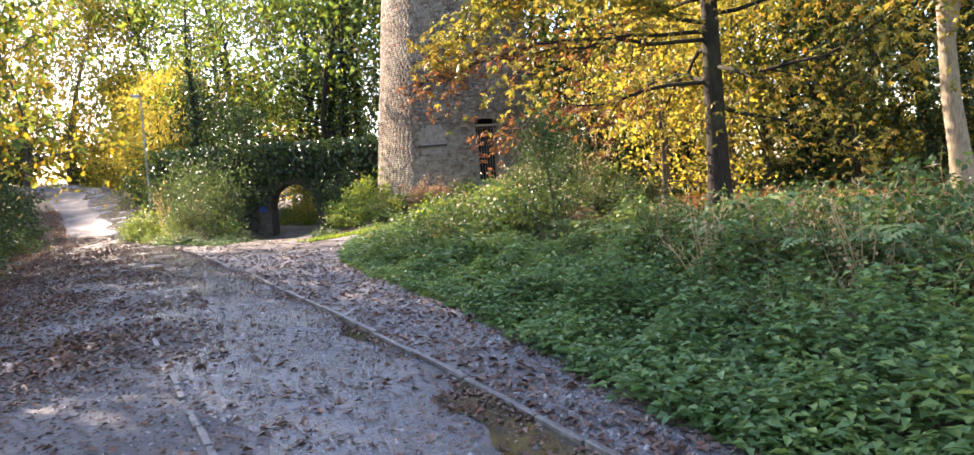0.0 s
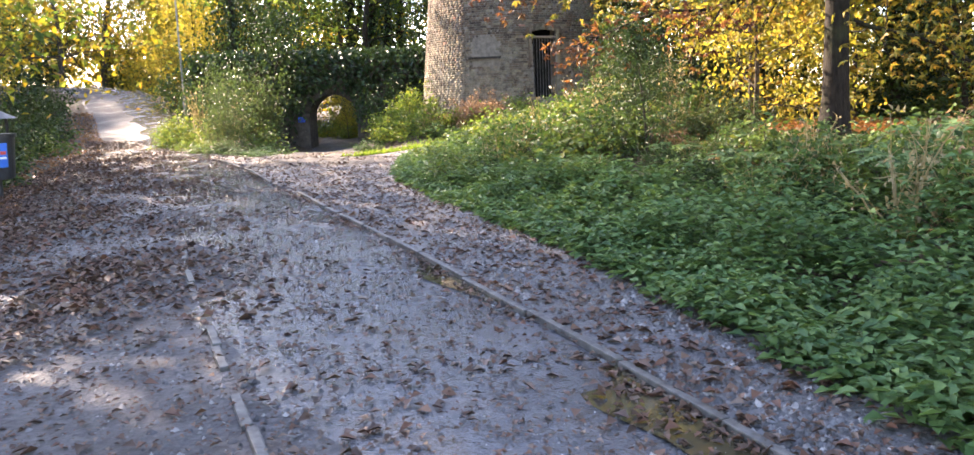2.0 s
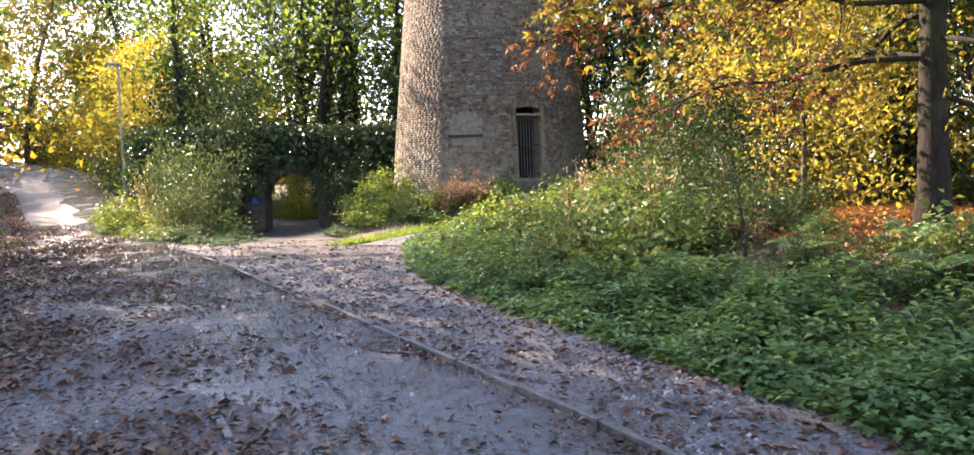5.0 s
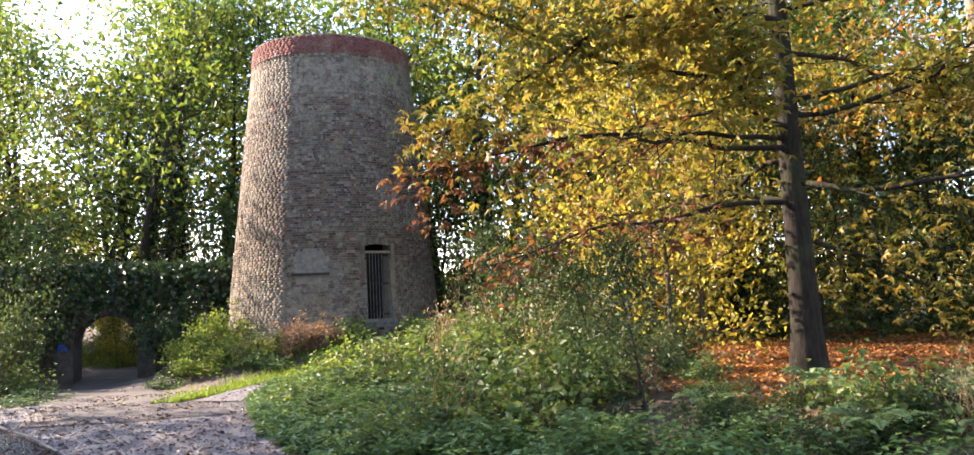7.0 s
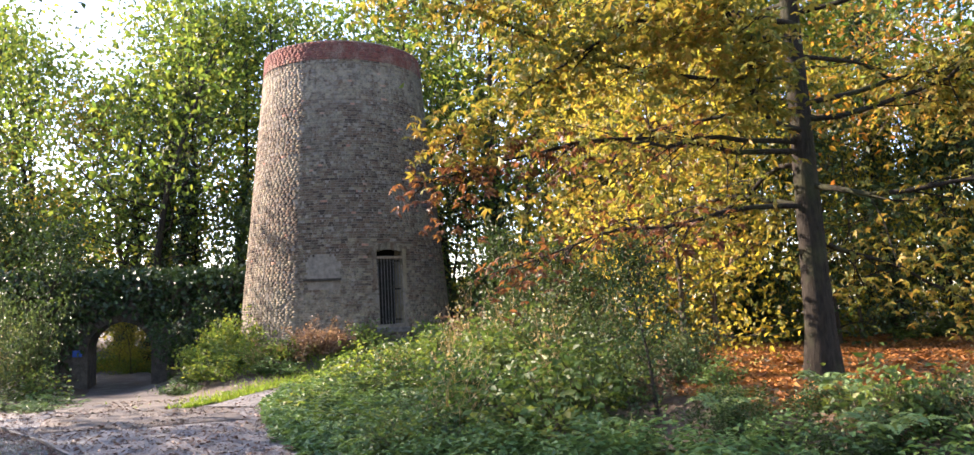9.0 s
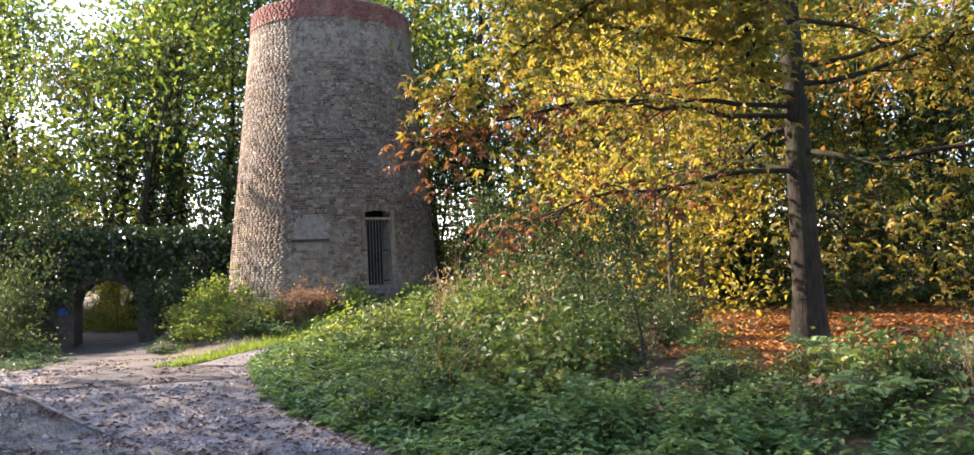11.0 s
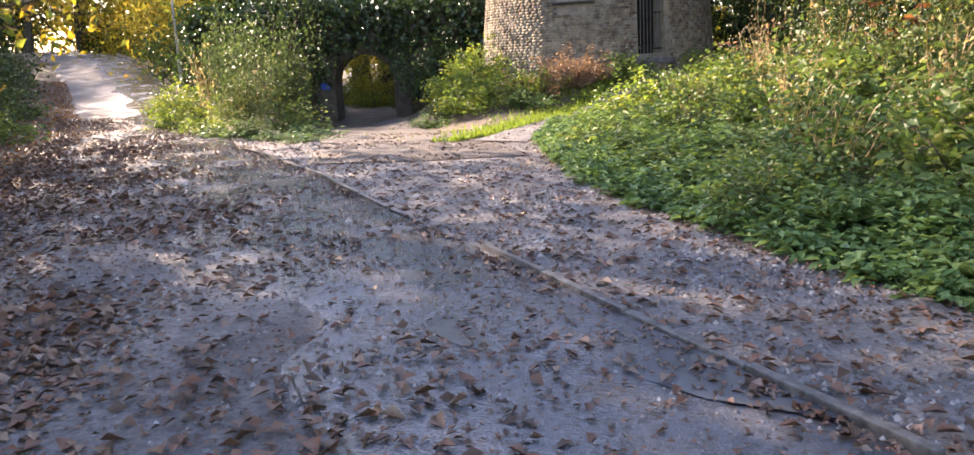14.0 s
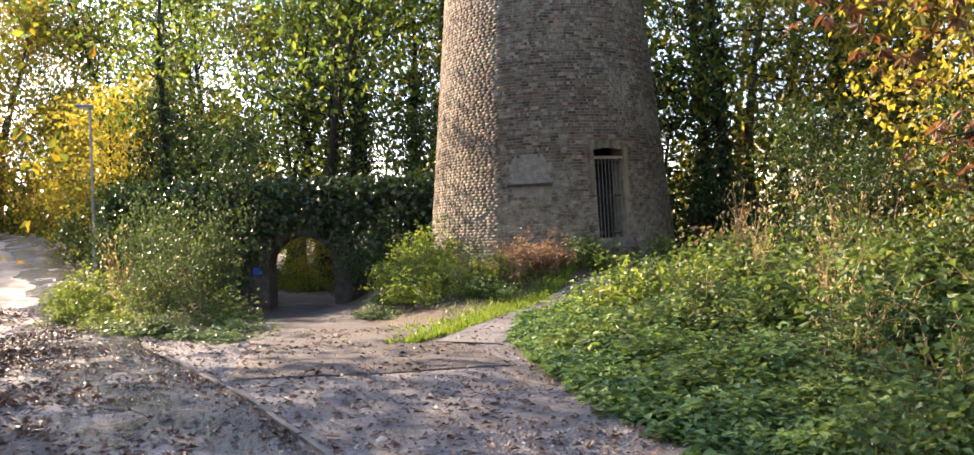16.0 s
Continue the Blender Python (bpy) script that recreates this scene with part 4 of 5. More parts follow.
for key, x, y, s in (
        # behind the bridge, and left of the tower
        ("a", -8.5, 44, 1.05), ("i", -5.4, 47.5, 1.0), ("i", -7.5, 51, 1.0),
        # added to shade the near lane: trees at x = -16.4, -14.6, -19.6
        ("a", -13, 58, 1.1), ("a", -17.5, 60, 1.2), ("a", -24, 63, 1.3), ("i", -9.5, 47.5, 1.1), ("a", -11.8, 55, 1.15), ("a", -16.4, 20.4, 1.0), ("t", -12, 53, 1.0), ("t", -14.6, 14.2, 0.9), ("a", -19.6, 26.2, 1.1), ("b", -13.5, 38.5, 1.0), ("a", -18, 56, 1.1), ("i", -2, 50, 1.1),
        ("p", -3.6, 42.6, 1.0), ("p", -8.2, 45.6, 1.0), ("p", -13.6, 37.2, 0.75), ("p", -10.8, 47.6, 0.9),
        ("g", -17.6, 46.6, 0.85), ("g", -19.4, 52.5, 0.95), ("g", -24.6, 33.4, 0.85), ("g", -29.2, 40.4, 1.0), ("g", -27, 64, 1.3), ("t", -33, 64.5, 1.2), ("g", -24, 61, 1.15), ("g", -38, 60, 1.2), ("t", -31, 54, 0.95), ("g", -43, 57, 1.2),
        ("g", 13.8, 27.2, 0.7), ("g", 17.6, 25.6, 0.75), ("g", 16.2, 21.6, 0.6), ("g", 20.5, 29.5, 0.9), ("p", 6.0, 39.0, 1.0), ("p", 9.0, 35.0, 1.0), ("p", 14.2, 31.5, 1.0), ("p", 11.0, 27.0, 0.8), ("p", 16.8, 28.8, 1.0), ("p", 18.2, 23.2, 0.9), ("p", 13.4, 23.6, 0.7),
        # along the rising lane
        ("g", -16.4, 40.5, 0.75), ("b", -13.2, 40.5, 0.8), ("b", -4.2, 40.5, 0.9), ("g", -36, 60, 1.1), ("t", -41, 54, 1.1), ("g", -40, 47, 0.8), ("g", -26.5, 36.5, 0.8), ("b", -25, 30, 0.9), ("b", -25.6, 38.6, 0.9), ("g", -23.0, 56, 1.0), ("t", -29, 66, 1.2), ("a", -20, 64, 1.2), ("a", -38, 66, 1.2), ("t", -46, 62, 1.2), ("a", -12, 64, 1.2), ("t", -4, 62, 1.2), ("a", 5, 63, 1.2), ("t", 14, 56, 1.2), ("a", 24, 50, 1.2), ("t", 30, 42, 1.2), ("a", 32, 32, 1.2), ("b", 6.8, 29.3, 1.0), ("b", 15.5, 24.0, 1.0), ("b", 3.6, 37.5, 1.0), ("g", 10.8, 34.5, 0.8), ("t", 29, 22, 1.1), ("g", -22.3, 50.5, 0.75), ("t", -21.5, 58, 1.0), ("g", -26, 58, 1.1), ("t", -30, 58, 1.1), ("g", -33, 48, 1.0), ("b", -10.6, 32.6, 0.7),
        ("a", -29, 27.5, 1.05), ("g", -30, 44, 0.9), ("a", -22.5, 25.5, 1.0), ("t", -18.5, 23.5, 1.0), ("a", -15.2, 17.8, 1.0), ("i", -22, 21, 1.0),
        ("t", -16, 9, 1.0), ("a", -27, 27, 1.1), ("a", -20, 14, 1.1), ("a", -36, 29, 1.1),
        # behind and right of the tower
        ("a", 4.2, 40, 1.0), ("t", 7, 37, 1.0), ("a", 10, 42, 1.1), ("i", 3.5, 47, 1.1), ("t", 13, 36, 1.0), ("a", 8.2, 31.5, 0.95), ("i", 5.0, 34.5, 0.9), ("t", 16.5, 33, 1.0),
        ("i", 12.5, 29, 1.0), ("b", 10.8, 22.8, 1.0), ("b", 14.5, 21, 1.1), ("i", 14.5, 17, 1.0), ("b", 17, 18.5, 1.0),
        ("t", 18, 13, 1.0), ("a", 23, 36, 1.1), ("a", 25, 28, 1.1), ("t", 12, 9, 1.0), ("a", 22, 18, 1.0), ("b", 12.8, 26, 1.1), ("t", 0.5, 46, 1.1), ("a", 6, 52, 1.1), ("a", 16, 44, 1.1),
        ("b", 1.4, 15.4, 0.26), ("b", 1.2, 13.6, 0.28), ("b", 2.0, 18.4, 0.32), ("b", 1.4, 20.4, 0.3), ("b", 2.2, 22.4, 0.45),
        # behind the camera
        ("a", -8, -8, 1.0), ("t", 12, -6, 1.0), ("a", 2, -16, 1.1), ("i", 10, 2, 1.0)):
    plant(key, x, y, s)



def overhanging_lime():
    """A tree beside the lane whose long limbs hang over it."""
    root = tagged(new("lime_tree"), "lime tree whose leafy limbs hang over the lane", "tree")
    trunk = limb((0, 0, -0.2), (0.05, 0, 1), 14, 0.28, 12, 0.04, 0.02, 0.15)
    v, f = tubes([trunk], 11)
    child("trunk", mesh_of("trunk", v, f, m_bark_dark, True), root)
    thin, tips = [], []
    for k, way, length in ((4, (1, 0.12, 0.2), 8.6), (5, (0.9, 0.55, 0.2), 7.5), (5, (0.9, -0.3, 0.3), 6.0), (6, (-0.6, 0.7, 0.4), 5.0), (7, (0.5, 0.8, 0.4), 5.0), (7, (-0.8, -0.5, 0.5), 5.0), (8, (0.8, -0.6, 0.5), 4.5), (9, (-0.3, 0.9, 0.7), 4.0), (10, (0.6, 0.2, 0.9), 3.0)):
        main = limb(trunk[k][0], way, length, 0.085, 10, 0.07, -0.005)
        v, f = tubes([main], 7)
        child("limb", mesh_of("limb", v, f, m_bark_dark, True), root)
        for j in range(3, 11):
            for _ in range(3):
                side = limb(main[j][0], rng.normal(size=3) * 0.6 + np.array([0.1, 0, -0.55]), rng.uniform(0.7, 1.3), 0.013, 6, 0.16, -0.1)
                thin.append(side)
                tips += [q for q, _ in side[1:]]
    v, f = tubes(thin, 4)
    tagged(child("twigwork", mesh_of("twigwork", v, f, m_bark_dark, True), root), kind="stuff")
    tips = np.array(tips)
    at = tips[rng.integers(0, len(tips), 5600)] + rng.normal(size=(5600, 3)) * 0.12
    v, f = loose_leaves(at, 0.1, -0.5, 0.6, 0.75)
    child("crown", mesh_of("crown", v, f, m_leaf_dark), root)
    root.matrix_basis = pose(-10.9, 12.0, on_land(-10.9, 12.0))


overhanging_lime()


def far_woods():
    """The edge of the wood in the distance, as loose masses of leaves."""
    n = 44000
    a = rng.uniform(-1.35, 1.1, n)
    d = rng.uniform(62, 84, n)
    x, y = np.sin(a) * d - 4, np.cos(a) * d + 8
    crest = 9 + 4 * np.sin(a * 19) + 2.5 * np.sin(a * 47 + 1)
    z = rng.uniform(0, 1, n) ** 0.8 * crest
    keep = (z < 4.5) | (np.sin(a * 31 + z * 0.35) + np.sin(a * 83 - z * 0.8) > -0.35)
    x, y, z = x[keep], y[keep], z[keep]
    v, f = loose_leaves(np.stack([x, y, z + land(x, y)], 1), 0.62, -0.2, 0.5, 0.7)
    tagged(new("far_woods", mesh_of("far_woods", v, f, m_leaf_turning)), "distant autumn woodland edge", "woods", kind="stuff")


far_woods()

# ---- undergrowth ----
bramble = bush("bramble_bush", "tangled green bramble bush on the bank", 1.0, 0.95, 1150, 0.125, m_bramble, 16)
weedy = bush("nettle_clump", "tall leafy weeds turning yellow at the tips", 0.75, 0.9, 850, 0.12, m_nettle, 18)
elder = bush("elder_bush", "sunlit yellow-green elder bush", 0.95, 1.0, 1700, 0.11, m_sunny, 14)
hedge = bush("hazel_bush", "dense green hazel bush beside the lane", 1.5, 2.4, 2600, 0.13, m_hazel, 24)
dark_bush = bush("holly_bush", "dark evergreen bush in the shade", 1.6, 2.0, 2600, 0.14, m_leaf_dark, 16)
bracken = bush("dead_bracken", "pinkish brown withered bracken", 0.7, 0.95, 900, 0.1, m_dead, 16, bark=m_straw)
thin = bush("dry_stems", "bundle of dry straw-coloured weed stems", 0.5, 1.3, 160, 0.07, m_straw, 12, bark=m_straw)
thicket = bush("thicket_bush", "dense tangled green thicket with yellowing tips", 1.05, 1.25, 3000, 0.105, m_thicket, 30, ragged=0.36)
rough = bush("tall_weeds", "upright leafy weed stalks gone to seed", 0.7, 1.05, 900, 0.1, m_thicket, 26, bark=m_straw, ragged=0.2)
bushes = {"q": thicket, "u": rough, "r": bramble, "w": weedy, "e": elder, "h": hedge, "d": dark_bush, "k": bracken, "s": thin}


for one in bushes.values():
    tagged(one, group="undergrowth bushes")


def plant_bush(key, x, y, s=1.0, tall=1.0):
    tall *= 1.2
    if x < road_left(y):
        x, tall = x - 0.35, tall * 0.75
    m = pose(x, y, on_land(x, y), 0, 0, rng.uniform(0, 360)) @ Matrix.Diagonal((s, s, s * tall, 1))
    if key not in used:
        used.add(key)
        bushes[key].matrix_basis = m
    else:
        copy_thing(bushes[key], m)


for y in np.arange(11.5, 25.5, 1.0):                  # the bank in front of the tower
    for k, off in enumerate((1.1, 2.1, 3.2, 4.4, 5.6)):
        if y < 16 and off > 4.5 or (off > 3 and y < 14.5):
            continue
        x = float(verge(y)) + off + rng.uniform(-0.35, 0.35)
        yy = y + rng.uniform(-0.4, 0.4)
        if math.hypot(x - TOWER[0], yy - TOWER[1]) < 5.0:
            continue
        if x > 1.4 and yy < 17.5:
            continue
        rise = (0.5, 0.7, 0.85, 0.95, 0.95)[k] * rng.uniform(0.65, 1.2)
        plant_bush(str(rng.choice(list("rrwwwe" if k > 0 and y > 18 else "wwr"))), x, yy, 0.85 + 0.2 * rise, rise * (0.8 if y < 15 else 1.0))
for key, x, y, s, tall in (
        ("e", -2.9, 28.0, 0.8, 0.9), ("e", -4.5, 27.6, 0.95, 0.75), ("e", -4.9, 29.4, 1.0, 0.95), ("e", -4.6, 31.0, 1.0, 1.15), ("e", -3.8, 28.6, 0.9, 0.8), ("k", -2.2, 28.7, 0.9, 0.7), ("k", -1.4, 28.6, 0.9, 0.7), ("k", -3.6, 28.4, 0.8, 0.7),
        ("w", -3.2, 27.2, 1.0, 0.8), ("r", -0.6, 28.4, 0.8, 0.9), ("r", 1.2, 28.2, 0.9, 0.9), ("d", -5.8, 33.4, 0.8, 0.9), ("w", -5.6, 27.6, 0.9, 0.8), ("e", 2.6, 28.2, 0.9, 0.9), ("h", 1.5, 17.4, 0.6, 0.72), ("h", 2.4, 15.9, 0.6, 0.72), ("h", 0.9, 19.6, 0.55, 0.62), ("h", 2.9, 19.0, 0.7, 0.8), ("e", 1.2, 15.6, 0.7, 0.8), ("e", 0.6, 18.0, 0.7, 0.8), ("e", 2.0, 20.6, 0.9, 1.0), ("h", 3.4, 17.0, 0.6, 0.8), ("s", 0.9, 16.4, 0.8, 1.0), ("s", -0.2, 17.6, 0.8, 0.9), ("s", 2.4, 17.6, 0.9, 1.3), ("s", 1.4, 20.2, 0.9, 1.2), ("s", 0.4, 21.2, 0.8, 1.1), ("w", 1.2, 17.0, 0.7, 1.3), ("w", 2.2, 18.4, 0.7, 1.3), ("w", 0.2, 19.0, 0.6, 1.3), ("w", 1.6, 21.6, 0.7, 1.3), ("w", 2.9, 15.2, 0.6, 1.3), ("k", 0.5, 15.2, 0.6, 0.7), ("k", 2.2, 16.8, 0.7, 0.9), ("s", 1.8, 18.6, 0.9, 1.1), ("e", 0.2, 22.0, 0.9, 0.85), ("e", 1.4, 23.2, 0.9, 0.9), ("k", 1.6, 14.6, 0.6, 0.7),
        ("h", 3.6, 25.4, 0.8, 0.8), ("k", 2.0, 25.6, 1.2, 1.1), ("s", 2.8, 24.6, 1.2, 1.4), ("s", 1.8, 24.8, 1.1, 1.2), ("s", 3.4, 23.6, 1.2, 1.3), ("k", 3.4, 24.2, 1.1, 1.2), ("s", 0.6, 19.5, 0.8, 0.9),
        # the hedge between the lane and the track
        ("h", -8.9, 23.6, 0.55, 0.45), ("h", -9.6, 25.2, 0.8, 1.0), ("h", -9.9, 27.0, 0.9, 1.3), ("h", -11.0, 28.8, 0.95, 1.5), ("h", -10.0, 30.0, 0.95, 1.5), ("s", -9.6, 26.0, 0.9, 1.0), ("s", -11.2, 27.8, 1.1, 1.2), ("e", -11.4, 26.6, 0.9, 0.9), ("h", -11.6, 32.3, 1.0, 1.2), ("e", -12.6, 29.8, 1.0, 0.9),
        ("d", -13.0, 34.0, 1.0, 1.1), ("h", -12.0, 34.0, 0.9, 1.0), ("e", -10.2, 24.6, 0.7, 0.6), ("w", -8.2, 22.9, 0.9, 0.5), ("w", -7.6, 22.4, 0.8, 0.4), ("w", -9.2, 23.4, 1.0, 0.7), ("w", -8.0, 24.4, 0.9, 0.6), ("r", -8.7, 26.3, 0.9, 0.8),
        ("h", -11.9, 33.4, 1.0, 1.2), ("h", -10.8, 33.8, 0.6, 0.8), ("d", -15.6, 37.5, 1.0, 1.0), ("h", -17.8, 42.5, 1.0, 1.0), ("h", -19.8, 46, 1.0, 0.9), ("d", -22.2, 51, 1.0, 1.0), ("d", -28.5, 60, 1.6, 1.4), ("d", -34, 57, 1.6, 1.4),
        # the far side of the lane
        ("d", -10.6, 15.4, 0.8, 0.7), ("r", -9.7, 14.6, 1.0, 0.8), ("d", -12.4, 18.5, 0.9, 0.8), ("r", -11.7, 17.6, 1.0, 0.7), ("r", -12.7, 20.2, 1.0, 0.7), ("d", -14.0, 21.8, 0.9, 0.75), ("r", -13.8, 23.0, 1.1, 0.8), ("e", -14.6, 24.6, 0.9, 0.7),
        ("d", -16.0, 26.5, 1.0, 0.9), ("r", -17.0, 28.8, 1.2, 0.9), ("d", -19.4, 32.0, 1.1, 1.0), ("d", -21.5, 36.0, 1.1, 1.0), ("h", -23.8, 40.5, 1.0, 1.0), ("r", -9.8, 12.2, 1.0, 0.8), ("d", -11.5, 12.8, 1.0, 0.9), ("r", -8.2, 10.2, 0.9, 0.6),
        # behind the bridge and round the wood
        ("e", -9.4, 42.4, 1.0, 0.8), ("e", -10.6, 45.5, 1.3, 1.2), ("e", -9.4, 48, 1.3, 1.3),  ("d", -12.5, 39.8, 1.4, 1.6), ("d", -5.0, 39.8, 1.4, 1.5), ("d", -3.2, 38.8, 1.5, 1.6), 
        ("d", 3.8, 33.5, 1.2, 1.0), ("d", 5.6, 31.0, 1.2, 1.0), ("e", 7.5, 33.8, 1.4, 1.2), ("h", 9.6, 30.0, 1.0, 0.9), ("e", 12, 33, 1.5, 1.2), ("e", 15.5, 29.0, 1.4, 1.0), ("d", 11.4, 27.5, 1.0, 0.8), ("e", 17.8, 24.5, 1.4, 1.0), ("h", 14.0, 24.8, 0.8, 0.6),
        ("e", 20, 27, 1.5, 1.2), ("d", 2.0, 40, 1.6, 1.4), ("e", 19, 20.5, 1.2, 0.9), ("h", 21, 33, 1.5, 1.3), ("d", 8.5, 27.6, 0.9, 0.7), ("h", 5.4, 24.8, 0.7, 0.6), ("r", 13.5, 22.3, 1.2, 0.6), ("r", 16.2, 20.6, 1.3, 0.6), ("r", 11.0, 24.8, 1.2, 0.6)):
    plant_bush(key, x, y, s, tall)


for key, x, y, s, tall in (                             # the thicket that hides the tower's foot
        ("q", -1.5, 13.9, 0.64, 0.51), ("q", -1.2, 15.3, 0.83, 0.66), ("q", -0.1, 14.6, 0.74, 0.61), ("q", -1.3, 17, 0.83, 0.70), ("q", 0.1, 16.3, 0.92, 0.78), ("q", -1.6, 18.8, 0.83, 0.66), ("q", -0.3, 18.4, 0.92, 0.82),
        ("q", 1.2, 15, 0.74, 0.61), ("q", 1.5, 17.6, 0.92, 0.78), ("q", -1.4, 20.6, 0.83, 0.53), ("q", 0.2, 20.4, 0.92, 0.62), ("q", -0.6, 22.4, 0.83, 0.53), ("q", 1.4, 22.6, 0.92, 0.65), ("q", -0.6, 12.8, 0.60, 0.49), ("q", 0.6, 13.2, 0.55, 0.49), ("q", 2.2, 13.9, 0.55, 0.49),
        ("u", -1, 14.6, 0.80, 0.72), ("u", 0.5, 15.4, 0.90, 0.88), ("u", -0.6, 16.4, 0.90, 0.88), ("u", 0.9, 18.6, 1.00, 0.96), ("u", -0.9, 19.6, 0.90, 0.88), ("u", 2, 16.2, 0.90, 0.88), ("u", 2.6, 19.6, 1.00, 0.96), ("u", 0.2, 12.2, 0.60, 0.64), ("u", 1.7, 12.6, 0.60, 0.56),
        # nearer, behind the nettles
        ("q", 2.7, 5, 0.72, 0.62), ("q", 2.4, 6.6, 0.66, 0.62), ("q", 3.6, 6.9, 0.83, 0.68), ("q", 1.9, 8.3, 0.66, 0.62), ("q", 3, 9, 0.72, 0.68), ("q", 4.4, 8.6, 0.83, 0.73), ("q", 4.9, 6.2, 0.83, 0.73), ("q", 1.2, 9.6, 0.46, 0.44), ("q", 0.7, 11, 0.46, 0.44),
        ("u", 2.6, 7.5, 0.91, 0.83), ("u", 3.3, 8.1, 0.91, 0.83), ("u", 1.6, 9, 0.78, 0.78), ("u", 3.4, 5.6, 0.91, 0.83), ("u", 4.2, 7.5, 1.04, 0.94), ("u", 2.2, 9.4, 0.78, 0.83), ("u", 5.3, 7.6, 1.04, 0.94), ("s", 2.1, 7.6, 0.78, 0.91), ("s", 3, 6.2, 0.78, 0.91), ("k", 2.9, 8, 0.78, 0.78), ("k", 3.7, 9.4, 0.78, 0.78), ("q", 3.4, 4.4, 0.7, 0.6), ("q", 5.6, 8.6, 0.9, 0.8), ("u", 2.2, 5.8, 0.7, 0.7), ("u", 2.9, 6.8, 0.8, 0.9), ("u", 4.0, 6.2, 0.9, 0.9), ("u", 3.9, 8.9, 0.8, 0.9), ("r", 2.6, 8.8, 0.7, 0.8), ("s", 3.6, 7.7, 0.7, 0.7), ("s", 4.6, 9.2, 0.7, 0.7), ("k", 3.3, 7.3, 0.6, 0.7), ("k", 4.5, 7.2, 0.7, 0.8),
        # the shaded floor beside the fallen leaves
        ("d", 1.5, 10.6, 0.3, 0.6), ("d", 2.6, 10.9, 0.32, 0.6), ("d", 3.8, 10.8, 0.34, 0.6), ("d", 2.1, 11.8, 0.3, 0.6), ("d", 4.8, 11.2, 0.35, 0.6), ("k", 3.2, 11.4, 0.6, 0.5), ("k", 1.9, 10.9, 0.6, 0.5), ("u", 2.9, 10.4, 0.6, 0.6), ("u", 4.3, 10.3, 0.6, 0.6), ("k", 4.4, 11.8, 0.6, 0.45), ("d", 5.6, 10.3, 0.35, 0.7), ("s", 2.4, 11.3, 0.5, 0.6), ("s", 3.9, 11.6, 0.5, 0.6), ("k", 5.4, 11.6, 0.6, 0.5), ("d", 1.2, 12.1, 0.3, 0.6),
        # at the tower's foot
        ("e", -5.2, 30.6, 0.90, 0.80), ("q", -4.4, 28.4, 0.80, 0.80), ("q", -5.4, 28.8, 0.80, 0.70), ("k", -2.6, 27.9, 0.90, 0.90), ("k", -1.8, 28.2, 0.90, 1.00), ("u", -3.6, 27.6, 0.80, 0.72)):
    plant_bush(key, x, y, s, tall)


def fern():
    root = tagged(new("fern"), "green fern with arching feathery fronds", "fern")
    for k in range(9):
        a = k * 0.698 + rng.uniform(-0.2, 0.2)
        reach, rise = rng.uniform(0.5, 0.75), rng.uniform(0.4, 0.65)
        t = np.linspace(0.08, 1, 18)
        spine = np.stack([np.cos(a) * reach * t, np.sin(a) * reach * t, rise * (1.6 * t - 1.15 * t * t)], 1)
        way = unit(np.gradient(spine, axis=0))
        side = unit(np.cross(way, np.array([0, 0, 1.0])))
        up = np.cross(side, way)
        width = 0.17 * np.sin(np.pi * np.clip(t * 0.85 + 0.12, 0, 1))
        vs, fs, base = [], [], 0
        for sgn in (-1, 1):
            v, f = leaf_arrays(spine, side * sgn + way * 0.45, up, width, np.full(18, 0.038), 0.1)
            vs.append(v), fs.append(f + base)
            base += len(v)
        child("frond", mesh_of("frond", np.concatenate(vs), np.concatenate(fs), m_fern), root)
    return root


first_fern = tagged(fern(), group="ferns on the bank")
ferns = [(2.6, 8.3, 1.0), (3.4, 9.2, 1.1), (3.1, 7.0, 0.9), (4.2, 8.0, 1.1), (2.2, 9.6, 0.9), (4.6, 9.8, 1.0), (3.6, 6.2, 1.0), (1.7, 10.6, 0.9), (3.0, 10.8, 1.0), (4.8, 7.0, 1.0), (5.4, 8.8, 1.0), (2.3, 11.8, 0.9), (5.2, 10.9, 0.9),
         (4.1, 12.0, 0.8), (1.3, 12.4, 0.8), (6.2, 9.8, 1.0), (6.0, 7.8, 1.1), (2.9, 12.9, 0.8), (0.2, 13.0, 0.7), (4.4, 5.4, 1.0), (5.6, 12.2, 0.8), (6.8, 11.4, 0.8)]
for i, (x, y, s) in enumerate(ferns):
    m = pose(x, y, on_land(x, y) + 0.12, 0, 0, rng.uniform(0, 360)) @ Matrix.Scale(s * (1.12 if y < 9.5 else 0.7), 4)
    if i == 0:
        first_fern.matrix_basis = m
    else:
        copy_thing(first_fern, m)
for x, y, s, key in ((3.2, 10.1, 0.7, "r"), (5.0, 9.0, 0.75, "r"), (4.2, 11.0, 0.7, "r"), (2.2, 11.0, 0.7, "r"), (6.4, 8.6, 0.9, "r"), (3.9, 7.4, 0.6, "r"), (1.4, 11.6, 0.7, "w"), (5.6, 6.6, 0.9, "r"), (2.0, 8.9, 0.5, "w"), (7.2, 10.2, 0.8, "r"), (3.3, 8.4, 0.5, "s"), (2.5, 10.3, 0.6, "s")):
    plant_bush(key, x, y, s, 0.85)


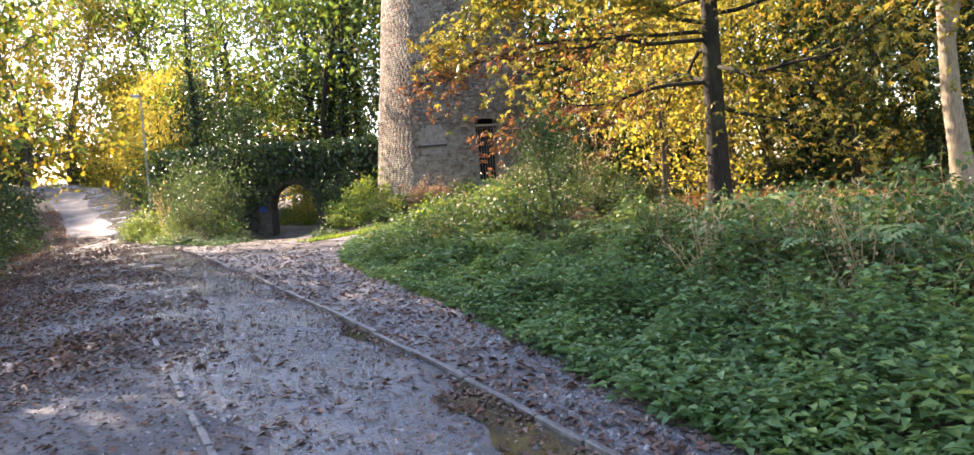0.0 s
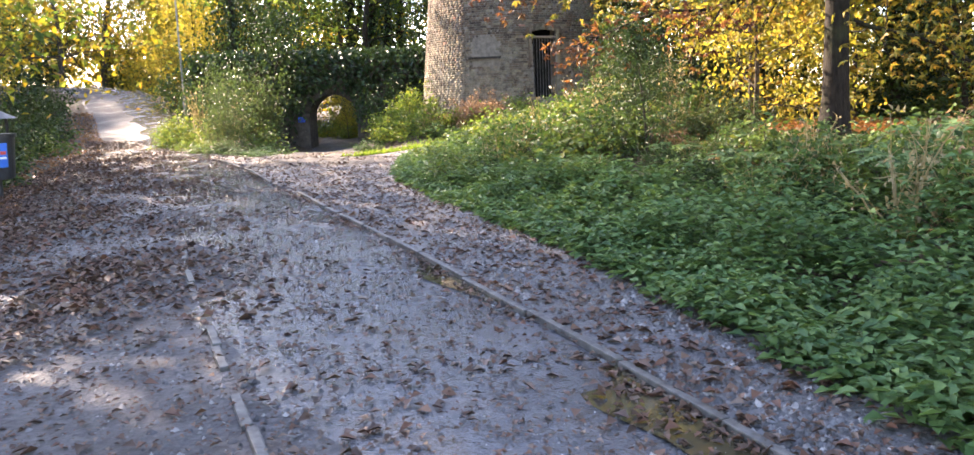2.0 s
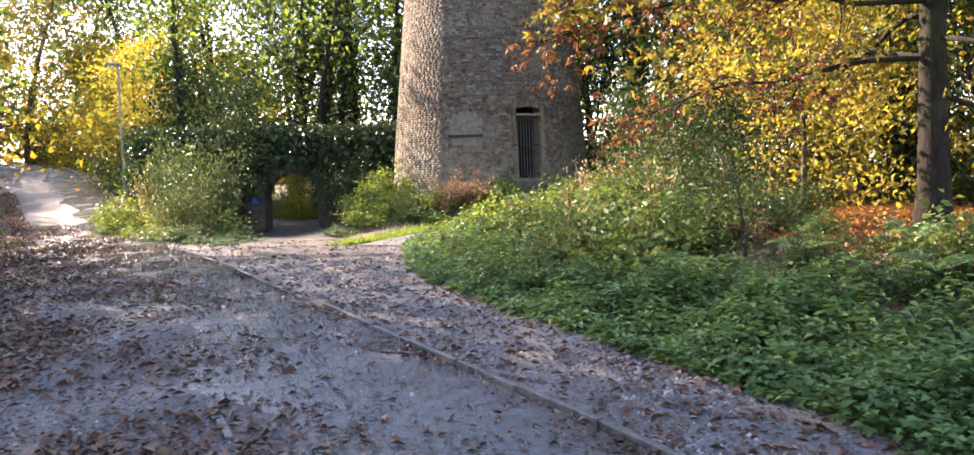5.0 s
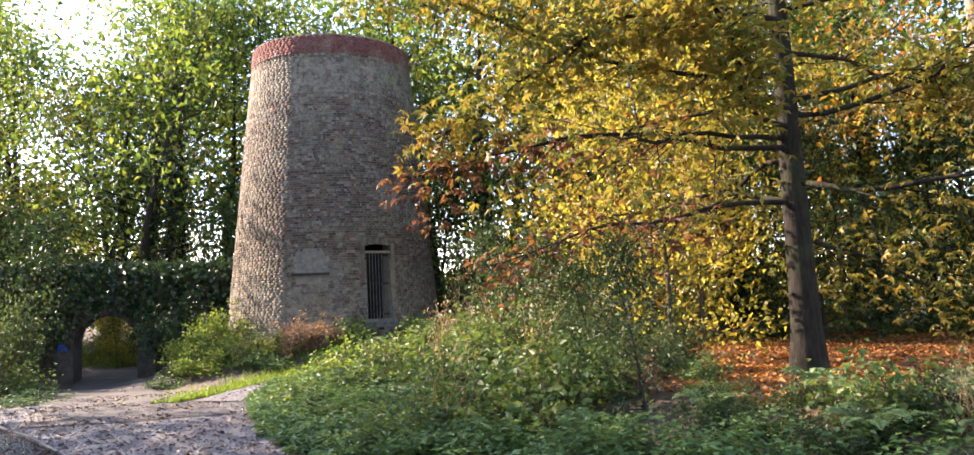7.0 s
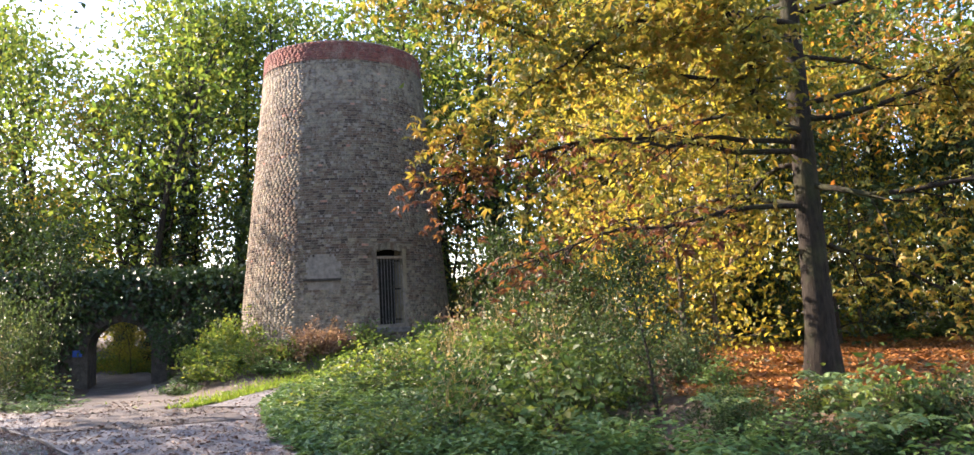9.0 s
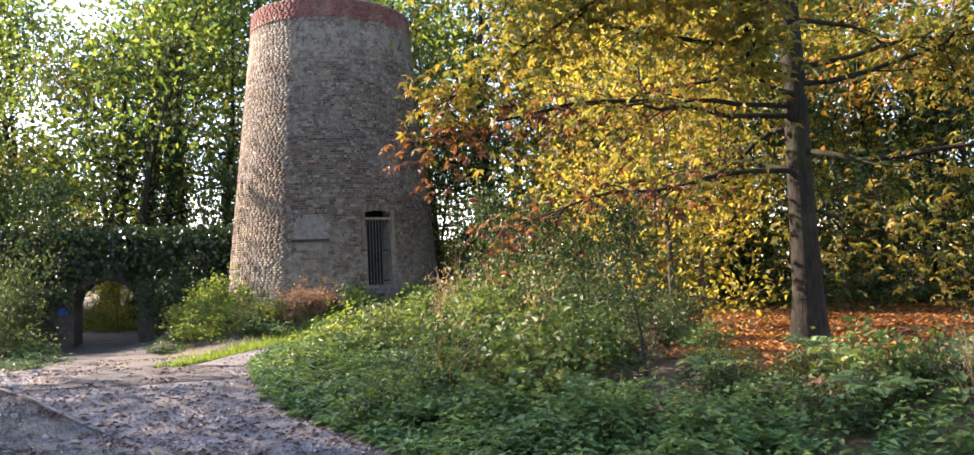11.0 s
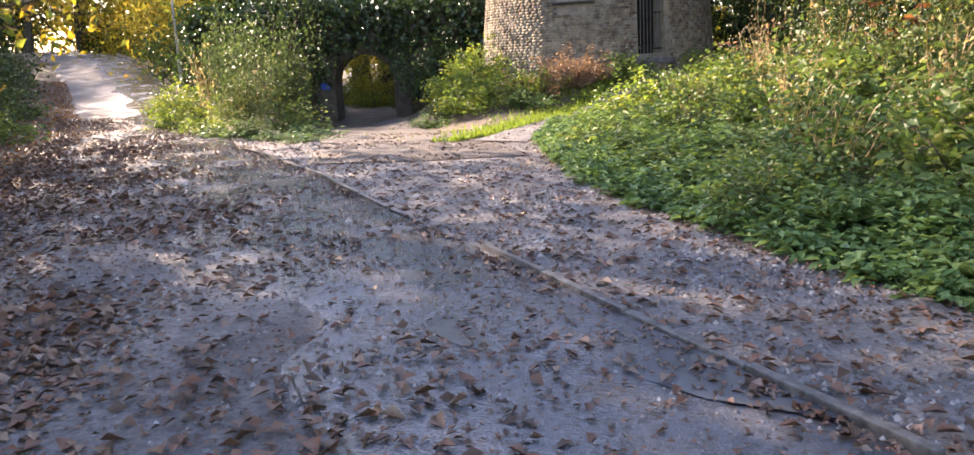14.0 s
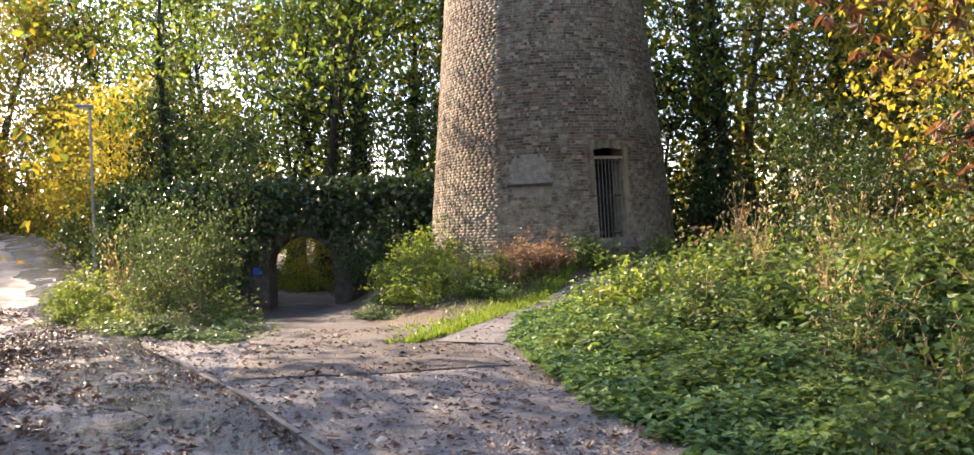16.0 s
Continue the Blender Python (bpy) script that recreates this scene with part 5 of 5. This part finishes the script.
def nettles():
    """Low leafy ground cover along the foot of the bank."""
    n = 6400
    y = rng.uniform(0.5, 23.5, n)
    x = verge(y) - 0.08 + rng.gamma(1.5, 0.75, n)
    keep = x < verge(y) + np.interp(y, (8.0, 13.0), (4.6, 1.5))
    x, y = x[keep], y[keep]
    off = x - verge(y)
    clump = np.array([noise.noise(Vector((a * 1.5, b * 1.5, 7.0))) for a, b in zip(x, y)])
    tall = (0.1 + 0.24 * smooth(0.0, 1.2, off)) * rng.uniform(0.6, 1.4, len(x)) * (1 + 1.3 * clump) * (1 - 0.35 * smooth(7.5, 10, y)) + 0.05
    broad = 1 + 0.15 * smooth(7, 13, y)
    z = land(x, y)
    vs, fs, base = [], [], 0
    for level in (0.3, 0.5, 0.7, 0.85, 1.0):
        for k in range(3):
            a = rng.uniform(0, 2 * math.pi, len(x))
            out = np.stack([np.cos(a), np.sin(a), rng.uniform(-0.25, 0.35, len(x))], 1)
            s = rng.uniform(0.055, 0.12, len(x)) * (1.15 - 0.35 * level) * broad
            at = np.stack([x, y, z + tall * level], 1) + out * 0.03 * np.array([1, 1, 0]) + rng.normal(size=(len(x), 3)) * 0.03
            v, f = leaf_arrays(at, out, np.array([0, 0, 1.0]) + random_ways(len(x)) * 0.35, s, s * 0.62)
            vs.append(v), fs.append(f + base)
            base += len(v)
    tagged(new("nettles", mesh_of("nettles", np.concatenate(vs), np.concatenate(fs), m_nettle)), "low carpet of green nettles and ground ivy", "nettles", kind="stuff")


nettles()


def grass():
    n = 5200
    y = rng.uniform(20.8, 28.5, n)
    low = np.interp(y, (20.8, 22.8, 25, 28.5), (-4.7, -3.75, -2.7, -1.0))
    x = low + 0.15 - rng.exponential(0.4, n) * np.interp(y, (20.8, 23, 28.5), (0.3, 0.9, 1.5))
    z = land(x, y)
    s = rng.uniform(0.06, 0.17, n)
    v, f = leaf_arrays(np.stack([x, y, z], 1), random_ways(n, 1.6), random_ways(n), s, s * 0.12 + 0.008)
    tagged(new("grass", mesh_of("grass", v, f, m_grass)), "strip of bright sunlit grass beside the footpath", "grass", kind="stuff")


grass()


def litter(name, x, y, size, mat, label, lift=0.04, curl=0.22):
    n = len(x)
    a = rng.uniform(0, 2 * math.pi, n)
    along = np.stack([np.cos(a), np.sin(a), rng.normal(0, 0.07, n)], 1)
    facing = np.array([0, 0, 1.0]) + rng.normal(size=(n, 3)) * curl
    s = size * rng.uniform(0.45, 1.3, n)
    at = np.stack([x, y, land(x, y) + lift + rng.uniform(0, 0.012, n)], 1)
    v, f = leaf_arrays(at, along, facing, s, s * rng.uniform(0.45, 0.8, n), 0.3)
    tagged(new(name, mesh_of(name, v, f, mat)), label, "leaves", kind="stuff")


n = 68000
y = 30 * rng.random(n) ** 1.1 - 1
u = rng.beta(0.75, 1.3, n)
x = road_left(y) + (road_right(y) - road_left(y)) * (u * 1.06 - 0.06)
thick = np.array([noise.noise(Vector((a * 0.7, b * 0.45, 3.0))) for a, b in zip(x, y)])
keep = rng.random(n) < np.clip(0.35 + 1.3 * thick + 0.7 * (u < 0.12) - 0.3 * smooth(0.45, 0.8, u), 0.1, 1)
litter("lane_leaves", x[keep], y[keep], 0.07, m_fallen, "brown fallen leaves scattered over the lane")
n = 45000
y = 24 * rng.random(n) ** 1.2 - 0.5
x = road_left(y) + (verge(y) - road_left(y)) * rng.random(n)
litter("leaf_scraps", x, y, 0.032, m_fallen, "small dark scraps of leaf trodden into the lane")
n = 3800
y = rng.uniform(0, 24, n)
x = road_right(y) + (verge(y) - road_right(y)) * rng.beta(0.8, 0.9, n)
litter("verge_leaves", x, y, 0.075, m_fallen, "dark fallen leaves on the gravel verge")
n = 36000
x, y = rng.uniform(2.0, 19, n), rng.uniform(11.8, 27.5, n)
litter("wood_leaves", x, y, 0.13, m_fallen_wood, "copper carpet of fallen leaves under the trees", 0.02)
n = 5000
y = rng.uniform(4, 40, n)
x = road_left(y) - rng.exponential(0.8, n) + 0.3
litter("bank_leaves", x, y, 0.1, m_fallen_wood, "reddish leaf drift along the lane's edge", 0.03)


def sticks():
    for x, y, a, l in ((1.05, 5.3, 0.4, 0.5), (-0.2, 7.9, -0.6, 0.35), (-2.0, 10.4, 0.3, 0.45), (-3.6, 8.3, 1.2, 0.5), (-3.3, 12.2, 0.2, 0.4)):
        p = limb((x, y, on_land(x, y) + 0.045), (math.cos(a), math.sin(a), 0), l, 0.012, 5, 0.12, 0, 0.4)
        v, f = tubes([p], 6)
        tagged(new("fallen_twig", mesh_of("fallen_twig", v, f, m_bark_dark, True)), "dark wet twig lying on the ground", "twig")


sticks()


def stone(x, y, s):
    bm = bmesh.new()
    bmesh.ops.create_icosphere(bm, subdivisions=2, radius=s)
    for v in bm.verts:
        v.co *= 1 + 0.25 * noise.noise(v.co * 9)
        v.co.z *= 0.55
    me = bpy.data.meshes.new("stone")
    bm.to_mesh(me)
    bm.free()
    me.materials.append(m_stone)
    ob = tagged(new("stone", me), "small pale stone at the edge of the undergrowth", "stone")
    ob.location = (x, y, on_land(x, y) + 0.05)


stone(-0.75, 9.9, 0.055)


n = 2600
y = rng.uniform(-0.5, 21, n)
wash = np.array([noise.noise(Vector((b * 0.9, 2.0, 5.0))) for b in y])
keep = rng.random(n) < 0.35 + 1.4 * wash
x = road_right(y) - rng.exponential(0.1, n) - 0.06
litter("kerb_leaves", x[keep], y[keep], 0.06, m_fallen, "dark wet leaf mush washed against the kerb", 0.035, 0.35)


def gravel():
    """Loose chippings on the verge and the lane's shoulder: five-sided pebbles."""
    n = 30000
    y = 16 * rng.random(n) ** 1.4 - 0.3
    verge_side = rng.random(n) < 0.6
    x = np.where(verge_side, road_right(y) + 0.05 + (verge(y) - road_right(y) - 0.05) * rng.random(n),
                 road_left(y) + (road_right(y) - road_left(y)) * rng.random(n) ** 1.3)
    s = 0.006 + rng.gamma(2.0, 0.004, n)
    a = rng.uniform(0, 2 * math.pi, n)
    z = land(x, y) + 0.03
    corners = []
    for k in range(5):
        w = s * rng.uniform(0.7, 1.2, n)
        b = a + k * 2 * math.pi / 5
        corners.append(np.stack([x + np.cos(b) * w, y + np.sin(b) * w, z - 0.006], 1))
    top = [np.stack([x + rng.normal(0, 0.2, n) * s, y + rng.normal(0, 0.2, n) * s, z + s * rng.uniform(0.4, 0.9, n)], 1)]
    v = np.stack(corners + top, 1)
    fan = np.array([(k, (k + 1) % 5, 5) for k in range(5)])
    f = (np.arange(n)[:, None, None] * 6 + fan[None]).reshape(-1, 3)
    tagged(new("gravel", mesh_of("gravel", v.reshape(-1, 3), f, m_chipping)), "loose grey chippings on the lane and verge", "gravel", kind="stuff")


gravel()

n = 9000
y = rng.uniform(6.5, 22, n)
u = rng.beta(1.0, 1.5, n)
x = road_left(y) + (road_right(y) - road_left(y)) * u * 0.75
clump = np.array([noise.noise(Vector((a * 1.1, b * 0.8, 11.0))) for a, b in zip(x, y)])
keep = rng.random(n) < 0.4 + 1.5 * clump
litter("drift_leaves", x[keep], y[keep], 0.095, m_fallen, "curled brown leaves drifted over the lane's shoulder", 0.045, 0.45)
